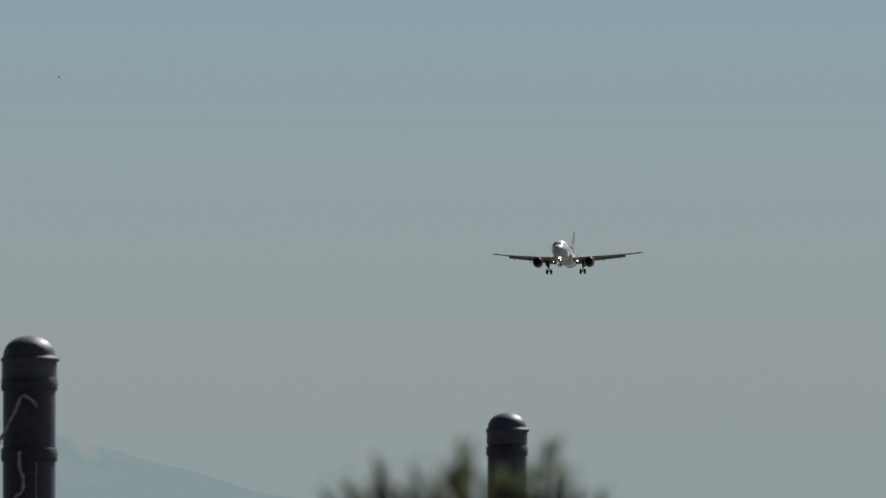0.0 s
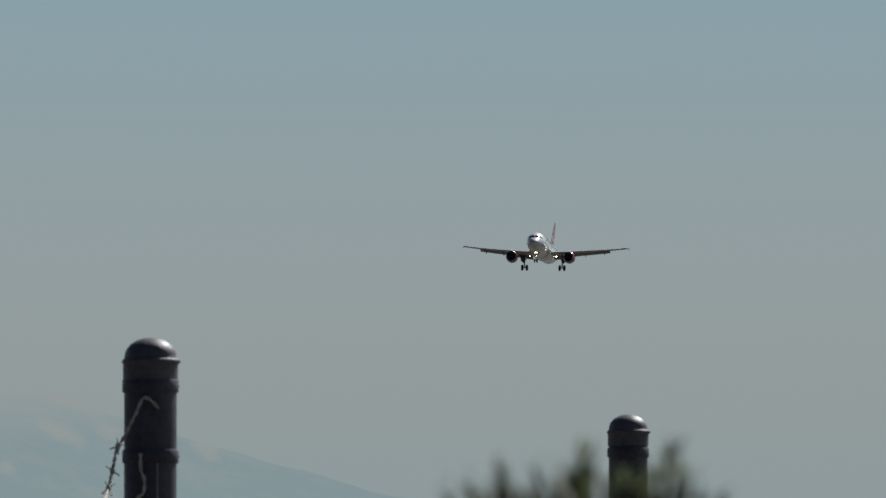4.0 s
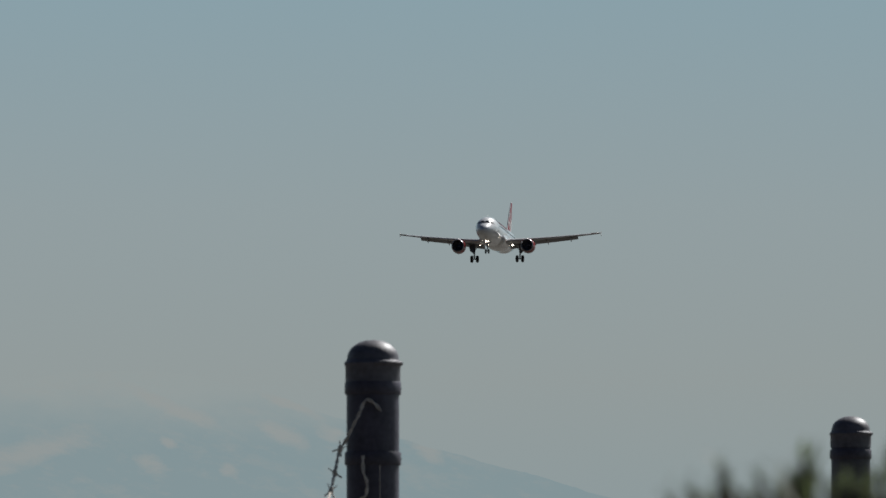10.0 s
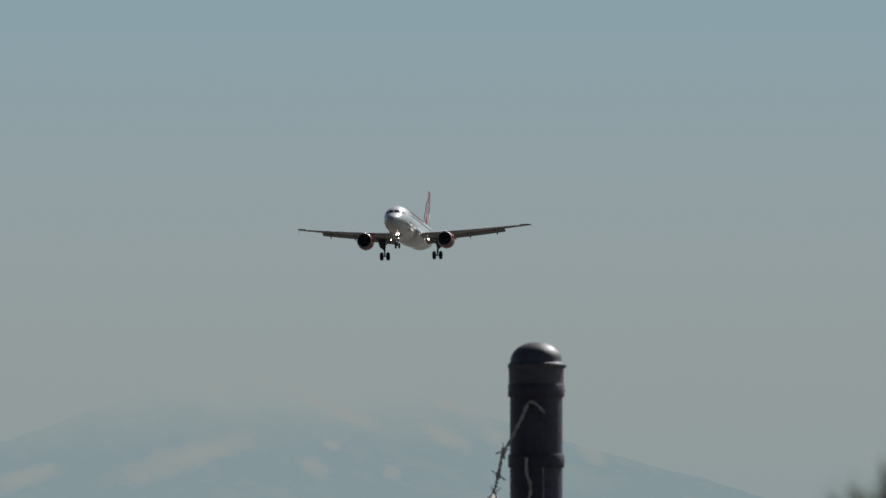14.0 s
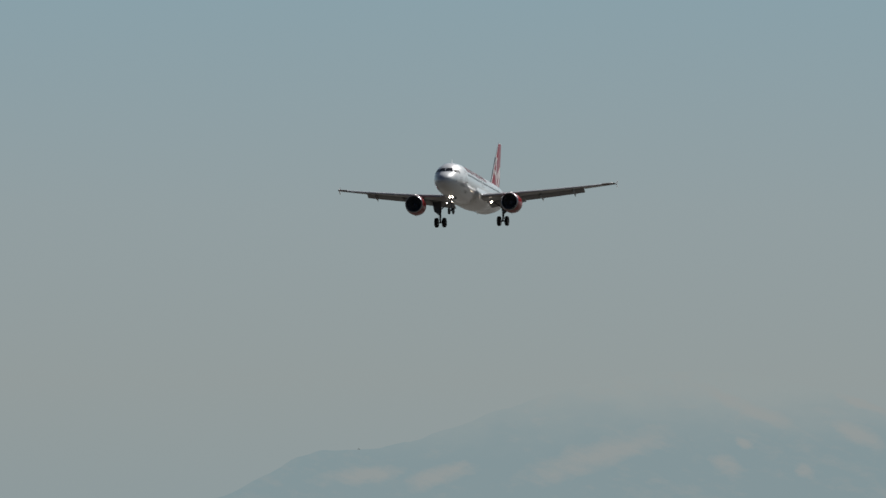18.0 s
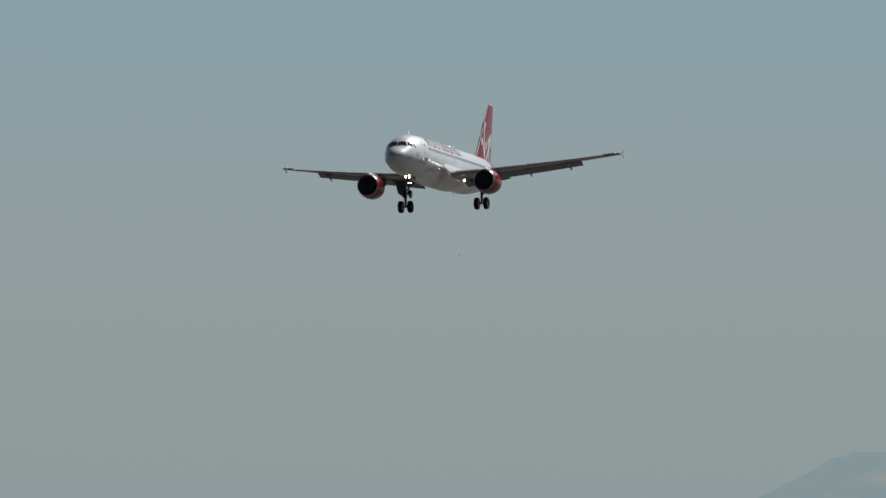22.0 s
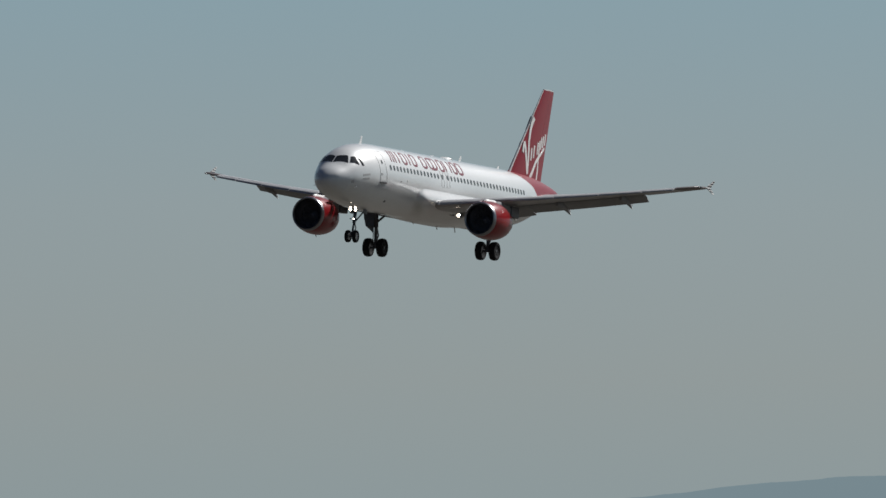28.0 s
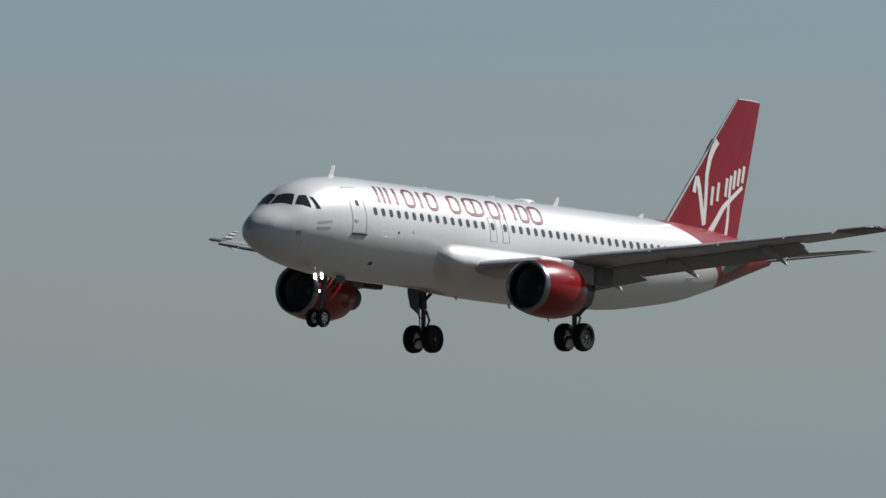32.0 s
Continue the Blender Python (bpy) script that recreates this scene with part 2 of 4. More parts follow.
def part(name, geo, material, parent, label="", at=None, smooth=True, sharp=40):
    """One mesh object under a thing or under a part; geo is (verts, faces) or a mesh."""
    me = geo if isinstance(geo, bpy.types.Mesh) else mesh_of(name, geo[0], geo[1], material, smooth, sharp)
    ob = new(name, me)
    ob.parent = parent
    if at is not None:
        ob.matrix_basis = at
    if label:
        ob["label"] = label
    return ob


def join(*geos):
    verts, faces = [], []
    for v, f in geos:
        k = len(verts)
        verts += [tuple(p) for p in v]
        faces += [tuple(i + k for i in q) for q in f]
    return verts, faces


def moved(geo, m):
    return [tuple(m @ Vector(v)) for v in geo[0]], geo[1]


def loft(rings, close=True, caps=True):
    """Skin over rings of equally many points."""
    n = len(rings[0])
    verts = [tuple(p) for r in rings for p in r]
    faces = []
    for i in range(len(rings) - 1):
        for j in range(n if close else n - 1):
            a, b = i * n + j, i * n + (j + 1) % n
            faces.append((a, b, b + n, a + n))
    if caps and close:
        faces.append(tuple(range(n)))
        faces.append(tuple((len(rings) - 1) * n + j for j in range(n)))
    return verts, faces


def tube(a, b, ra, rb=None, n=12, bulge=None):
    """A round bar from a to b."""
    a, b = Vector(a), Vector(b)
    rb = ra if rb is None else rb
    q = (b - a).to_track_quat("Z", "Y")
    rings = [[p + q @ Vector((r * math.cos(2 * math.pi * j / n), r * math.sin(2 * math.pi * j / n), 0)) for j in range(n)] for p, r in ((a, ra), (b, rb))]
    return loft(rings)


def lathe(profile, n=32, axis="x"):
    """Turned shape: profile of (along, radius)."""
    rings = []
    for u, r in profile:
        ring = []
        for j in range(n):
            c, s = r * math.cos(2 * math.pi * j / n), r * math.sin(2 * math.pi * j / n)
            ring.append((u, c, s) if axis == "x" else (c, u, s) if axis == "y" else (c, s, u))
        rings.append(ring)
    return loft(rings, caps=False)


def box(x0, x1, y0, y1, z0, z1, bev=0.0):
    """A block with chamfered long edges."""
    b = bev
    def ring(z, d):
        return [(x0 + d, y0 + b + d, z), (x0 + b + d, y0 + d, z), (x1 - b - d, y0 + d, z), (x1 - d, y0 + b + d, z),
                (x1 - d, y1 - b - d, z), (x1 - b - d, y1 - d, z), (x0 + b + d, y1 - d, z), (x0 + d, y1 - b - d, z)]
    if b <= 0:
        v = [(x, y, z) for z in (z0, z1) for x, y in ((x0, y0), (x1, y0), (x1, y1), (x0, y1))]
        return v, [(0, 1, 2, 3), (4, 5, 6, 7), (0, 1, 5, 4), (1, 2, 6, 5), (2, 3, 7, 6), (3, 0, 4, 7)]
    return loft([ring(z0, b * 0.7), ring(z0 + b * 0.7, 0), ring(z1 - b * 0.7, 0), ring(z1, b * 0.7)])


# ---- the jet ----
NOSE = 15.0                      # the jet's own origin lies this far behind its nose


def at_jet(s, y, z):
    return (NOSE - s, y, z)


# stations behind the nose: height of the widest line, half width, top, bottom
BODY = [(0.0, -0.55, 0.03, -0.52, -0.58), (0.06, -0.55, 0.25, -0.33, -0.76), (0.2, -0.54, 0.45, -0.16, -0.92), (0.45, -0.52, 0.70, 0.07, -1.10),
        (0.8, -0.48, 0.93, 0.30, -1.27), (1.2, -0.42, 1.13, 0.53, -1.42), (1.6, -0.36, 1.30, 0.83, -1.54), (2.0, -0.30, 1.44, 1.15, -1.64),
        (2.5, -0.23, 1.57, 1.45, -1.74), (3.0, -0.17, 1.68, 1.65, -1.82), (3.8, -0.10, 1.81, 1.86, -1.93), (4.8, -0.03, 1.91, 1.985, -2.02)]
BODY += [(x, c, r, c + 1.048 * r, c - 1.048 * r) for x, c, r in (
    (5.8, 0.0, 1.962), (7.0, 0.0, 1.975), (23.5, 0.0, 1.975), (25.5, 0.06, 1.925), (27.0, 0.15, 1.83), (28.5, 0.25, 1.72), (30.0, 0.36, 1.58),
    (31.5, 0.52, 1.37), (33.0, 0.68, 1.12), (34.5, 0.83, 0.83), (36.0, 0.95, 0.52), (36.6, 0.985, 0.385), (36.95, 1.0, 0.31))]


def hull(s):
    """Widest line, half width, top and bottom of the fuselage at s metres behind the nose, smoothly between the stations."""
    for i in range(len(BODY) - 1):
        if s <= BODY[i + 1][0]:
            break
    p = [BODY[max(0, min(len(BODY) - 1, i + k))] for k in (-1, 0, 1, 2)]
    h = p[2][0] - p[1][0]
    u = (s - p[1][0]) / h
    res = []
    for c in (1, 2, 3, 4):
        m0 = (p[2][c] - p[0][c]) / max(1e-6, p[2][0] - p[0][0]) * h
        m1 = (p[3][c] - p[1][c]) / max(1e-6, p[3][0] - p[1][0]) * h
        res.append((2 * u**3 - 3 * u**2 + 1) * p[1][c] + (u**3 - 2 * u**2 + u) * m0 + (-2 * u**3 + 3 * u**2) * p[2][c] + (u**3 - u**2) * m1)
    return res


def skin(s, phi, out=0.0):
    """A point on the fuselage: phi degrees from the top, positive to the left wing."""
    zc, r, top, low = hull(s)
    a = radians(phi)
    ca = math.cos(a)
    return at_jet(s, (r + out) * math.sin(a), zc + ((top - zc) if ca > 0 else (zc - low)) * ca + out * ca)


def angle_at(s, z):
    """Degrees from the top at which the flank reaches the height z."""
    zc, r, top, low = hull(s)
    q = (z - zc) / ((top - zc) if z > zc else (zc - low))
    return math.degrees(math.acos(max(-1, min(1, q))))


def shell(s0, s1, n=48, steps=None):
    ss = sorted({s0, s1, *[b[0] for b in BODY if s0 < b[0] < s1], *(steps or [])})
    fine = []
    for a, b in zip(ss, ss[1:]):
        k = 1 if b - a < 0.3 else 2 if b - a < 3 else 6
        fine += [a + (b - a) * i / k for i in range(k)]
    fine.append(ss[-1])
    return loft([[skin(s, 360 * j / n) for j in range(n)] for s in fine], caps=True)


def patch(corners, out=0.012, nu=4, nv=4, thick=0.02):
    """A plate that follows the fuselage between four (s, phi) corners, with a rim down to the skin."""
    (a, b, c, d) = corners
    def uv(u, v):
        s = (a[0] * (1 - u) + b[0] * u) * (1 - v) + (d[0] * (1 - u) + c[0] * u) * v
        p = (a[1] * (1 - u) + b[1] * u) * (1 - v) + (d[1] * (1 - u) + c[1] * u) * v
        return s, p
    verts, faces = [], []
    for o in (out, out - thick):
        for i in range(nu + 1):
            for j in range(nv + 1):
                verts.append(skin(*uv(i / nu, j / nv), o))
    w = nv + 1
    for i in range(nu):
        for j in range(nv):
            faces.append((i * w + j, (i + 1) * w + j, (i + 1) * w + j + 1, i * w + j + 1))
    k = (nu + 1) * w
    rim = [i * w for i in range(nu + 1)] + [nu * w + j for j in range(1, nv + 1)] + [i * w + nv for i in range(nu - 1, -1, -1)] + [j for j in range(nv - 1, 0, -1)]
    for p, q in zip(rim, rim[1:] + rim[:1]):
        faces.append((p, q, q + k, p + k))
    return verts, faces


def seam_frame(s0, s1, p0, p1, w=0.05, out=0.008):
    """The line round a door."""
    dp = w / 2.0 * 57.3
    return join(patch(((s0, p0), (s1, p0), (s1, p0 + dp), (s0, p0 + dp)), out, 3, 1), patch(((s0, p1 - dp), (s1, p1 - dp), (s1, p1), (s0, p1)), out, 3, 1),
                patch(((s0, p0), (s0 + w, p0), (s0 + w, p1), (s0, p1)), out, 1, 8), patch(((s1 - w, p0), (s1, p0), (s1, p1), (s1 - w, p1)), out, 1, 8))


def foil(n=14, t=0.12, camber=0.02):
    """Section points (along, up) round an aerofoil of unit chord."""
    up, lo = [], []
    for i in range(n + 1):
        x = 0.5 * (1 - math.cos(math.pi * i / n))
        h = 5 * t * (0.2969 * math.sqrt(x) - 0.126 * x - 0.3516 * x**2 + 0.2843 * x**3 - 0.1036 * x**4)
        c = camber * 4 * x * (1 - x)
        up.append((x, c + h))
        lo.append((x, c - h * 0.85))
    return up + lo[-2:0:-1]


def wing_skin(stations, n=14, t0=0.14, t1=0.10, camber=0.015):
    """stations: (s of leading edge, y, z, chord, twist degrees)."""
    rings = []
    for k, (s, y, z, c, tw) in enumerate(stations):
        f = foil(n, t0 + (t1 - t0) * k / (len(stations) - 1), camber)
        a = radians(tw)
        rings.append([at_jet(s + c * (x * math.cos(a) + h * math.sin(a)), y, z + c * (h * math.cos(a) - x * math.sin(a))) for x, h in f])
    return loft(rings)


def wing_z(y):
    u = abs(y) - 2.0
    return -1.10 + 0.108 * u + 0.0015 * u * u


def wing_le(y):
    return 11.9 + (abs(y) - 1.975) * 0.522


def wing_te(y):
    y = abs(y)
    return 18.35 if y < 6.4 else 18.35 + (y - 6.4) * 0.292


def wing_twist(y):
    return 3.4 - 2.8 * (abs(y) - 2) / 15


def section(y, a, b):
    """A wing station that spans the fractions a to b of the chord."""
    c = wing_te(y) - wing_le(y)
    tw = radians(wing_twist(y))
    return (wing_le(y) + a * c, y, wing_z(y) - a * c * math.sin(tw), (b - a) * c, wing_twist(y))


def build_wing(jet, side):
    g = side
    wing = part("wing", wing_skin([section(g * y, 0.10, 0.80 if y < 13.3 else 1.0) for y in (1.2, 2.4, 4.4, 6.4, 8.5, 10.5, 12.6, 13.25)], 12, 0.15, 0.115), WING, jet, "grey painted swept wing with drooped flaps")
    part("wing_tip", wing_skin([section(g * y, 0.10, 1.0) for y in (13.25, 14.5, 15.5)], 10, 0.105, 0.098), WING, wing, "grey outer wing")
    part("tip_cap", wing_skin([section(g * y, 0.02, 1.0) for y in (15.502, 16.1, 16.55)] + [(20.2, g * 16.8, wing_z(16.8) + 0.01, 1.2, 1.0)], 10, 0.10, 0.09), TIP_SHADE, wing, "wing tip with shade painted in")
    # slats, run out ahead of and below the leading edge
    for y0, y1 in ((2.75, 4.9), (6.55, 8.9), (8.96, 11.35), (11.41, 13.7), (13.76, 15.45)):
        st = []
        for y in (y0, (y0 + y1) / 2, y1):
            c = wing_te(y) - wing_le(y)
            st.append((wing_le(y) - 0.045 * c - 0.12, g * y, wing_z(y) - 0.10 - 0.018 * c, 0.15 * c + 0.12, -20))
        part("slat", wing_skin(st, 6, 0.22, 0.22, 0.06), WING, wing, "grey leading-edge slat, run out")
    # flaps, run out and turned down
    for y0, y1 in ((2.15, 6.39), (6.41, 13.2)):
        st = []
        for y in (y0, (y0 + y1) / 2, y1):
            c = wing_te(y) - wing_le(y)
            tw = radians(wing_twist(y))
            d = 0.20 * c + (0.75 if y < 6.4 else 0.40)
            st.append((wing_le(y) + 0.77 * c, g * y, wing_z(y) - 0.78 * c * math.sin(tw) - 0.02, d, 13 + 1.0 * y))
        part("flap", wing_skin(st, 8, 0.15, 0.14, 0.03), FLAP, wing, "grey trailing-edge flap, lowered")
    # spoiler panels lie on the upper skin, ahead of the flap
    for y0, y1 in ((3.2, 5.2), (6.6, 8.1), (8.15, 9.7), (9.75, 11.3), (11.35, 12.9)):
        part("spoiler", wing_skin([section(g * y, 0.66, 0.84) for y in (y0, y1)], 5, 0.10, 0.10, 0.16), FLAP, wing)
    # flap track fairings
    for y, ln, back in ((4.85, 2.5, 0.24), (8.3, 2.6, 0.09), (12.02, 2.2, 0.28)):
        c = wing_te(y) - wing_le(y)
        s0 = wing_te(y) - 1.55 + back
        z0 = wing_z(y) - 0.75 * c * math.sin(radians(wing_twist(y))) - 0.16
        rings = []
        for k in range(9):
            u = k / 8
            r = 0.19 * math.sin(math.pi * min(1, 0.08 + 0.92 * u) ** 0.75) ** 0.8 + 0.01
            drop = 0.10 * u + (0.95 * (u - 0.45) ** 1.3 if u > 0.45 else 0)
            rings.append([at_jet(s0 + ln * u * 0.92, g * y + r * 0.75 * math.cos(2 * math.pi * j / 12), z0 - drop + r * 1.25 * math.sin(2 * math.pi * j / 12)) for j in range(12)])
        fairing = part("flap_track_fairing", loft(rings), FAIRING, wing, "grey canoe-shaped flap track fairing")
        # white painted on the rear end in place of sunlight
        grown = [[(p[0] - 0.005, p[1] + (p[1] - g * y) * 0.12, p[2] + (p[2] - sum(q[2] for q in r) / 12) * 0.12) for p in r] for r in rings[7:]]
        part("sunlit_fairing_tail", loft(grown), MARK_WHITE, fairing, "fairing tail painted white as if sunlit")
        # link drawn white for the sunlight that catches the track arm
        zl = z0 + 0.10
        part("sunlit_flap_link", tube(at_jet(wing_te(y) + 0.32, g * (y + 0.16), zl - 0.42), at_jet(wing_te(y) + 0.60, g * (y + 0.16), zl - 0.08), 0.03, 0.03, 8), MARK_WHITE, fairing, "flap link painted white as if sunlit")
    # wing tip fence: a thin swept blade above and below, with narrow bars
    zf = wing_z(16.85) + 0.02
    def edge(h, k):
        u = abs(h) / k
        return 20.75 + 1.12 * u, 21.45 + 0.62 * u
    def slab(h0, h1, k, o):
        v = [at_jet(edge(h, k)[e], g * (16.87 + d + 0.10 * abs(h)), zf + h) for d in (-o, o) for h, e in ((h0, 0), (h0, 1), (h1, 1), (h1, 0))]
        return v, [(0, 1, 2, 3), (4, 5, 6, 7), (0, 1, 5, 4), (1, 2, 6, 5), (2, 3, 7, 6), (3, 0, 4, 7)]
    f = part("wing_tip_fence", join(slab(0.0, 0.46, 0.48, 0.022), slab(0.0, -0.37, 0.39, 0.022)), MARK_WHITE, wing, "thin white wing tip fence with dark bars", smooth=False)
    for h0, h1, k in ((0.06, 0.14, 0.48), (0.22, 0.29, 0.48), (0.37, 0.42, 0.48), (-0.05, -0.12, 0.39), (-0.19, -0.25, 0.39)):
        part("stripe", slab(h0, h1, k, 0.027), LEG, f, smooth=False)
    part("navigation_lamp_cover", moved(lathe([(-0.35, 0.01), (-0.25, 0.05), (0, 0.07), (0.3, 0.05), (0.4, 0.01)], 10), Matrix.Translation(at_jet(20.2, g * 16.75, wing_z(16.7)))), GLASS, wing)
    # landing lamp at the wing root
    for yy, rr in ((2.92, 0.14), (2.42, 0.05)) if g > 0 else ((2.45, 0.09),):
        spot = Matrix.Translation(at_jet(14.85, g * yy, -1.68))
        lamp = part("landing_light", moved(lathe([(-0.06, rr * 0.95), (0.33, rr), (0.33, rr * 1.08), (-0.2, rr * 1.15), (-0.3, 0.0)], 16), spot), FAIRING, wing, "lit landing light in a round hood")
        part("lens", moved(lathe([(-0.02, 0.0), (-0.025, rr * 0.5), (-0.04, rr * 0.9)], 16), spot), LAMP, lamp, "glowing lens")
    # the plate's white also paints the sun's bright spot on the slat end
    part("slat_end_plate", wing_skin([(wing_le(y) - 0.045 * 6.2 - 0.12, g * y, wing_z(y) - 0.19, 0.95, -20) for y in (2.66, 2.74)], 6, 0.24, 0.24, 0.06), MARK_WHITE, wing, "pale slat end plate with its glint painted in")
    return wing


def build_engine(jet, side):
    y, z = side * 5.78, -2.05
    base = Matrix.Translation(at_jet(11.09, y, z)) @ pose(0, 0, 0, 0, -1.5, side * -1.0) @ Matrix.Scale(-1, 4, (1, 0, 0))
    # along: metres behind the inlet's lip
    cowl = part("engine_cowl", moved(lathe([(0.235, 1.066), (0.4, 1.10), (0.7, 1.145), (1.0, 1.175), (1.5, 1.19), (2.0, 1.165), (2.5, 1.08), (2.95, 0.96), (2.96, 0.92), (2.5, 0.98)], 44), base), COWL_RED, jet, "glossy red engine cowl with a bare metal lip")
    part("inlet_lip", moved(lathe([(0.55, 0.86), (0.3, 0.855), (0.12, 0.88), (0.03, 0.92), (0.0, 0.965), (0.03, 1.005), (0.10, 1.035), (0.24, 1.068)], 44), base), BARE, cowl, "polished bare metal inlet lip")
    part("inlet_duct", moved(lathe([(0.545, 0.862), (0.9, 0.87), (1.3, 0.88), (2.4, 0.90)], 44), base), DARK, cowl, "dark inlet lining")
    part("spinner", moved(lathe([(0.85, 0.0), (0.9, 0.06), (1.05, 0.16), (1.25, 0.25), (1.3, 0.26)], 24), base), DARK, cowl, "dark spinner")
    for k in range(24):
        a = 2 * math.pi * k / 24
        v = []
        for r, w, tw in ((0.24, 0.05, 25), (0.55, 0.085, 45), (0.87, 0.10, 60)):
            for d in (-1, 1):
                ang = a + d * w * math.sin(radians(tw)) / r
                v.append((1.28 + d * w * math.cos(radians(tw)), r * math.cos(ang), r * math.sin(ang)))
        vv = v + [(p[0] + 0.012, p[1], p[2]) for p in v]
        part("fan_blade", moved((vv, [(0, 1, 3, 2), (2, 3, 5, 4), (6, 7, 9, 8), (8, 9, 11, 10), (0, 2, 8, 6), (2, 4, 10, 8), (1, 3, 9, 7), (3, 5, 11, 9), (4, 5, 11, 10), (0, 1, 7, 6)]), base), BLADE, cowl)
    part("fan_disc", moved(lathe([(1.42, 0.0), (1.42, 0.88)], 24), base), DARK, cowl)
    nozzle = part("core_nozzle", moved(lathe([(2.4, 0.70), (2.9, 0.68), (3.5, 0.60), (4.1, 0.48), (4.12, 0.44), (3.6, 0.5)], 32), base), EXHAUST, cowl, "heat-stained metal exhaust nozzle")
    part("exhaust_plug", moved(lathe([(3.4, 0.36), (3.9, 0.30), (4.5, 0.12), (4.7, 0.01)], 20), base), EXHAUST, nozzle)
    part("duct_wall", moved(lathe([(2.45, 0.98), (2.45, 0.70)], 32), base), DARK, cowl)
    # pylon between the cowl and the wing
    rings = []
    for s, zb, zt, w in ((11.8, -1.04, -0.95, 0.04), (12.2, -1.10, -0.90, 0.10), (13.2, -1.15, -0.84, 0.14), (14.1, -1.40, -0.80, 0.16), (15.2, -1.78, -0.95, 0.17), (16.2, -1.62, -0.95, 0.13), (17.3, -1.20, -1.0, 0.03)):
        rings.append([at_jet(s, y + w * a, zb + (zt - zb) * b) for a, b in ((-1, 0.1), (-0.7, 0), (0.7, 0), (1, 0.1), (1, 0.8), (0.6, 1), (-0.6, 1), (-1, 0.8))])
    part("pylon", loft(rings), FAIRING, cowl, "grey pylon fairing")
    # dark block added to stand for the shaded gap under the wing
    part("pylon_shade_block", box(*sorted((at_jet(15.7, 0, 0)[0], at_jet(17.0, 0, 0)[0])), y - 0.22, y + 0.22, -1.66, -0.95, 0.06), LEG, cowl, "dark block added for the shade behind the pylon")
    part("pylon_nose", moved(lathe([(0.0, 0.01), (0.08, 0.09), (0.4, 0.15), (1.5, 0.15), (2.0, 0.03)], 14), Matrix.Translation(at_jet(11.82, y, z + 1.13)) @ Matrix.Scale(-1, 4, (1, 0, 0))), MARK_WHITE, cowl, "white pylon nose")
    # strake on the inner flank and small drain mast
    a = radians(42)
    d = -side
    v = []
    for x, h in ((0.75, 0.0), (1.15, 0.24), (1.75, 0.26), (1.75, 0.0)):
        r = 1.15 + h
        for o in (-0.012, 0.012):
            v.append((x, d * r * math.cos(a) + o, r * math.sin(a)))
    part("strake", moved((v, [(0, 2, 4, 6), (1, 3, 5, 7), (0, 2, 3, 1), (2, 4, 5, 3), (4, 6, 7, 5)]), base), COWL_RED, cowl, smooth=False)
    part("drain_mast", moved(join(tube((1.6, 0, -1.17), (1.7, 0, -1.30), 0.03, 0.02, 8)), base), LEG, cowl)


def wheel(parent, s, y, z, r, w, out, metal=None):
    tyre = part("tyre", moved(lathe([(-w * 0.36, r * 0.56), (-w * 0.47, r * 0.68), (-w * 0.5, r * 0.82), (-w * 0.42, r * 0.94), (-w * 0.24, r * 0.99), (0, r), (w * 0.24, r * 0.99), (w * 0.42, r * 0.94), (w * 0.5, r * 0.82), (w * 0.47, r * 0.68), (w * 0.36, r * 0.56)], 32, "y"), Matrix.Translation(at_jet(s, y, z))), RUBBER, parent, "black rubber tyre")
    part("rim", moved(lathe([(-w * 0.30, 0.0), (-w * 0.30, r * 0.25), (-w * 0.36, r * 0.57), (w * 0.36, r * 0.57), (w * 0.30, r * 0.25), (w * 0.30, 0.0)], 24, "y"), Matrix.Translation(at_jet(s, y, z))), metal or HUB, tyre, "pale metal rim" if metal else "dark metal rim")
    for k in range(6):
        a = math.pi * k / 3
        c = at_jet(s + r * 0.4 * math.cos(a), y + out * w * 0.33, z + r * 0.4 * math.sin(a))
        part("wheel_hole", moved(lathe([(-0.02, 0.0), (-0.02, r * 0.085), (0.02, r * 0.085), (0.02, 0)], 8, "y"), Matrix.Translation(c)), RUBBER, tyre)


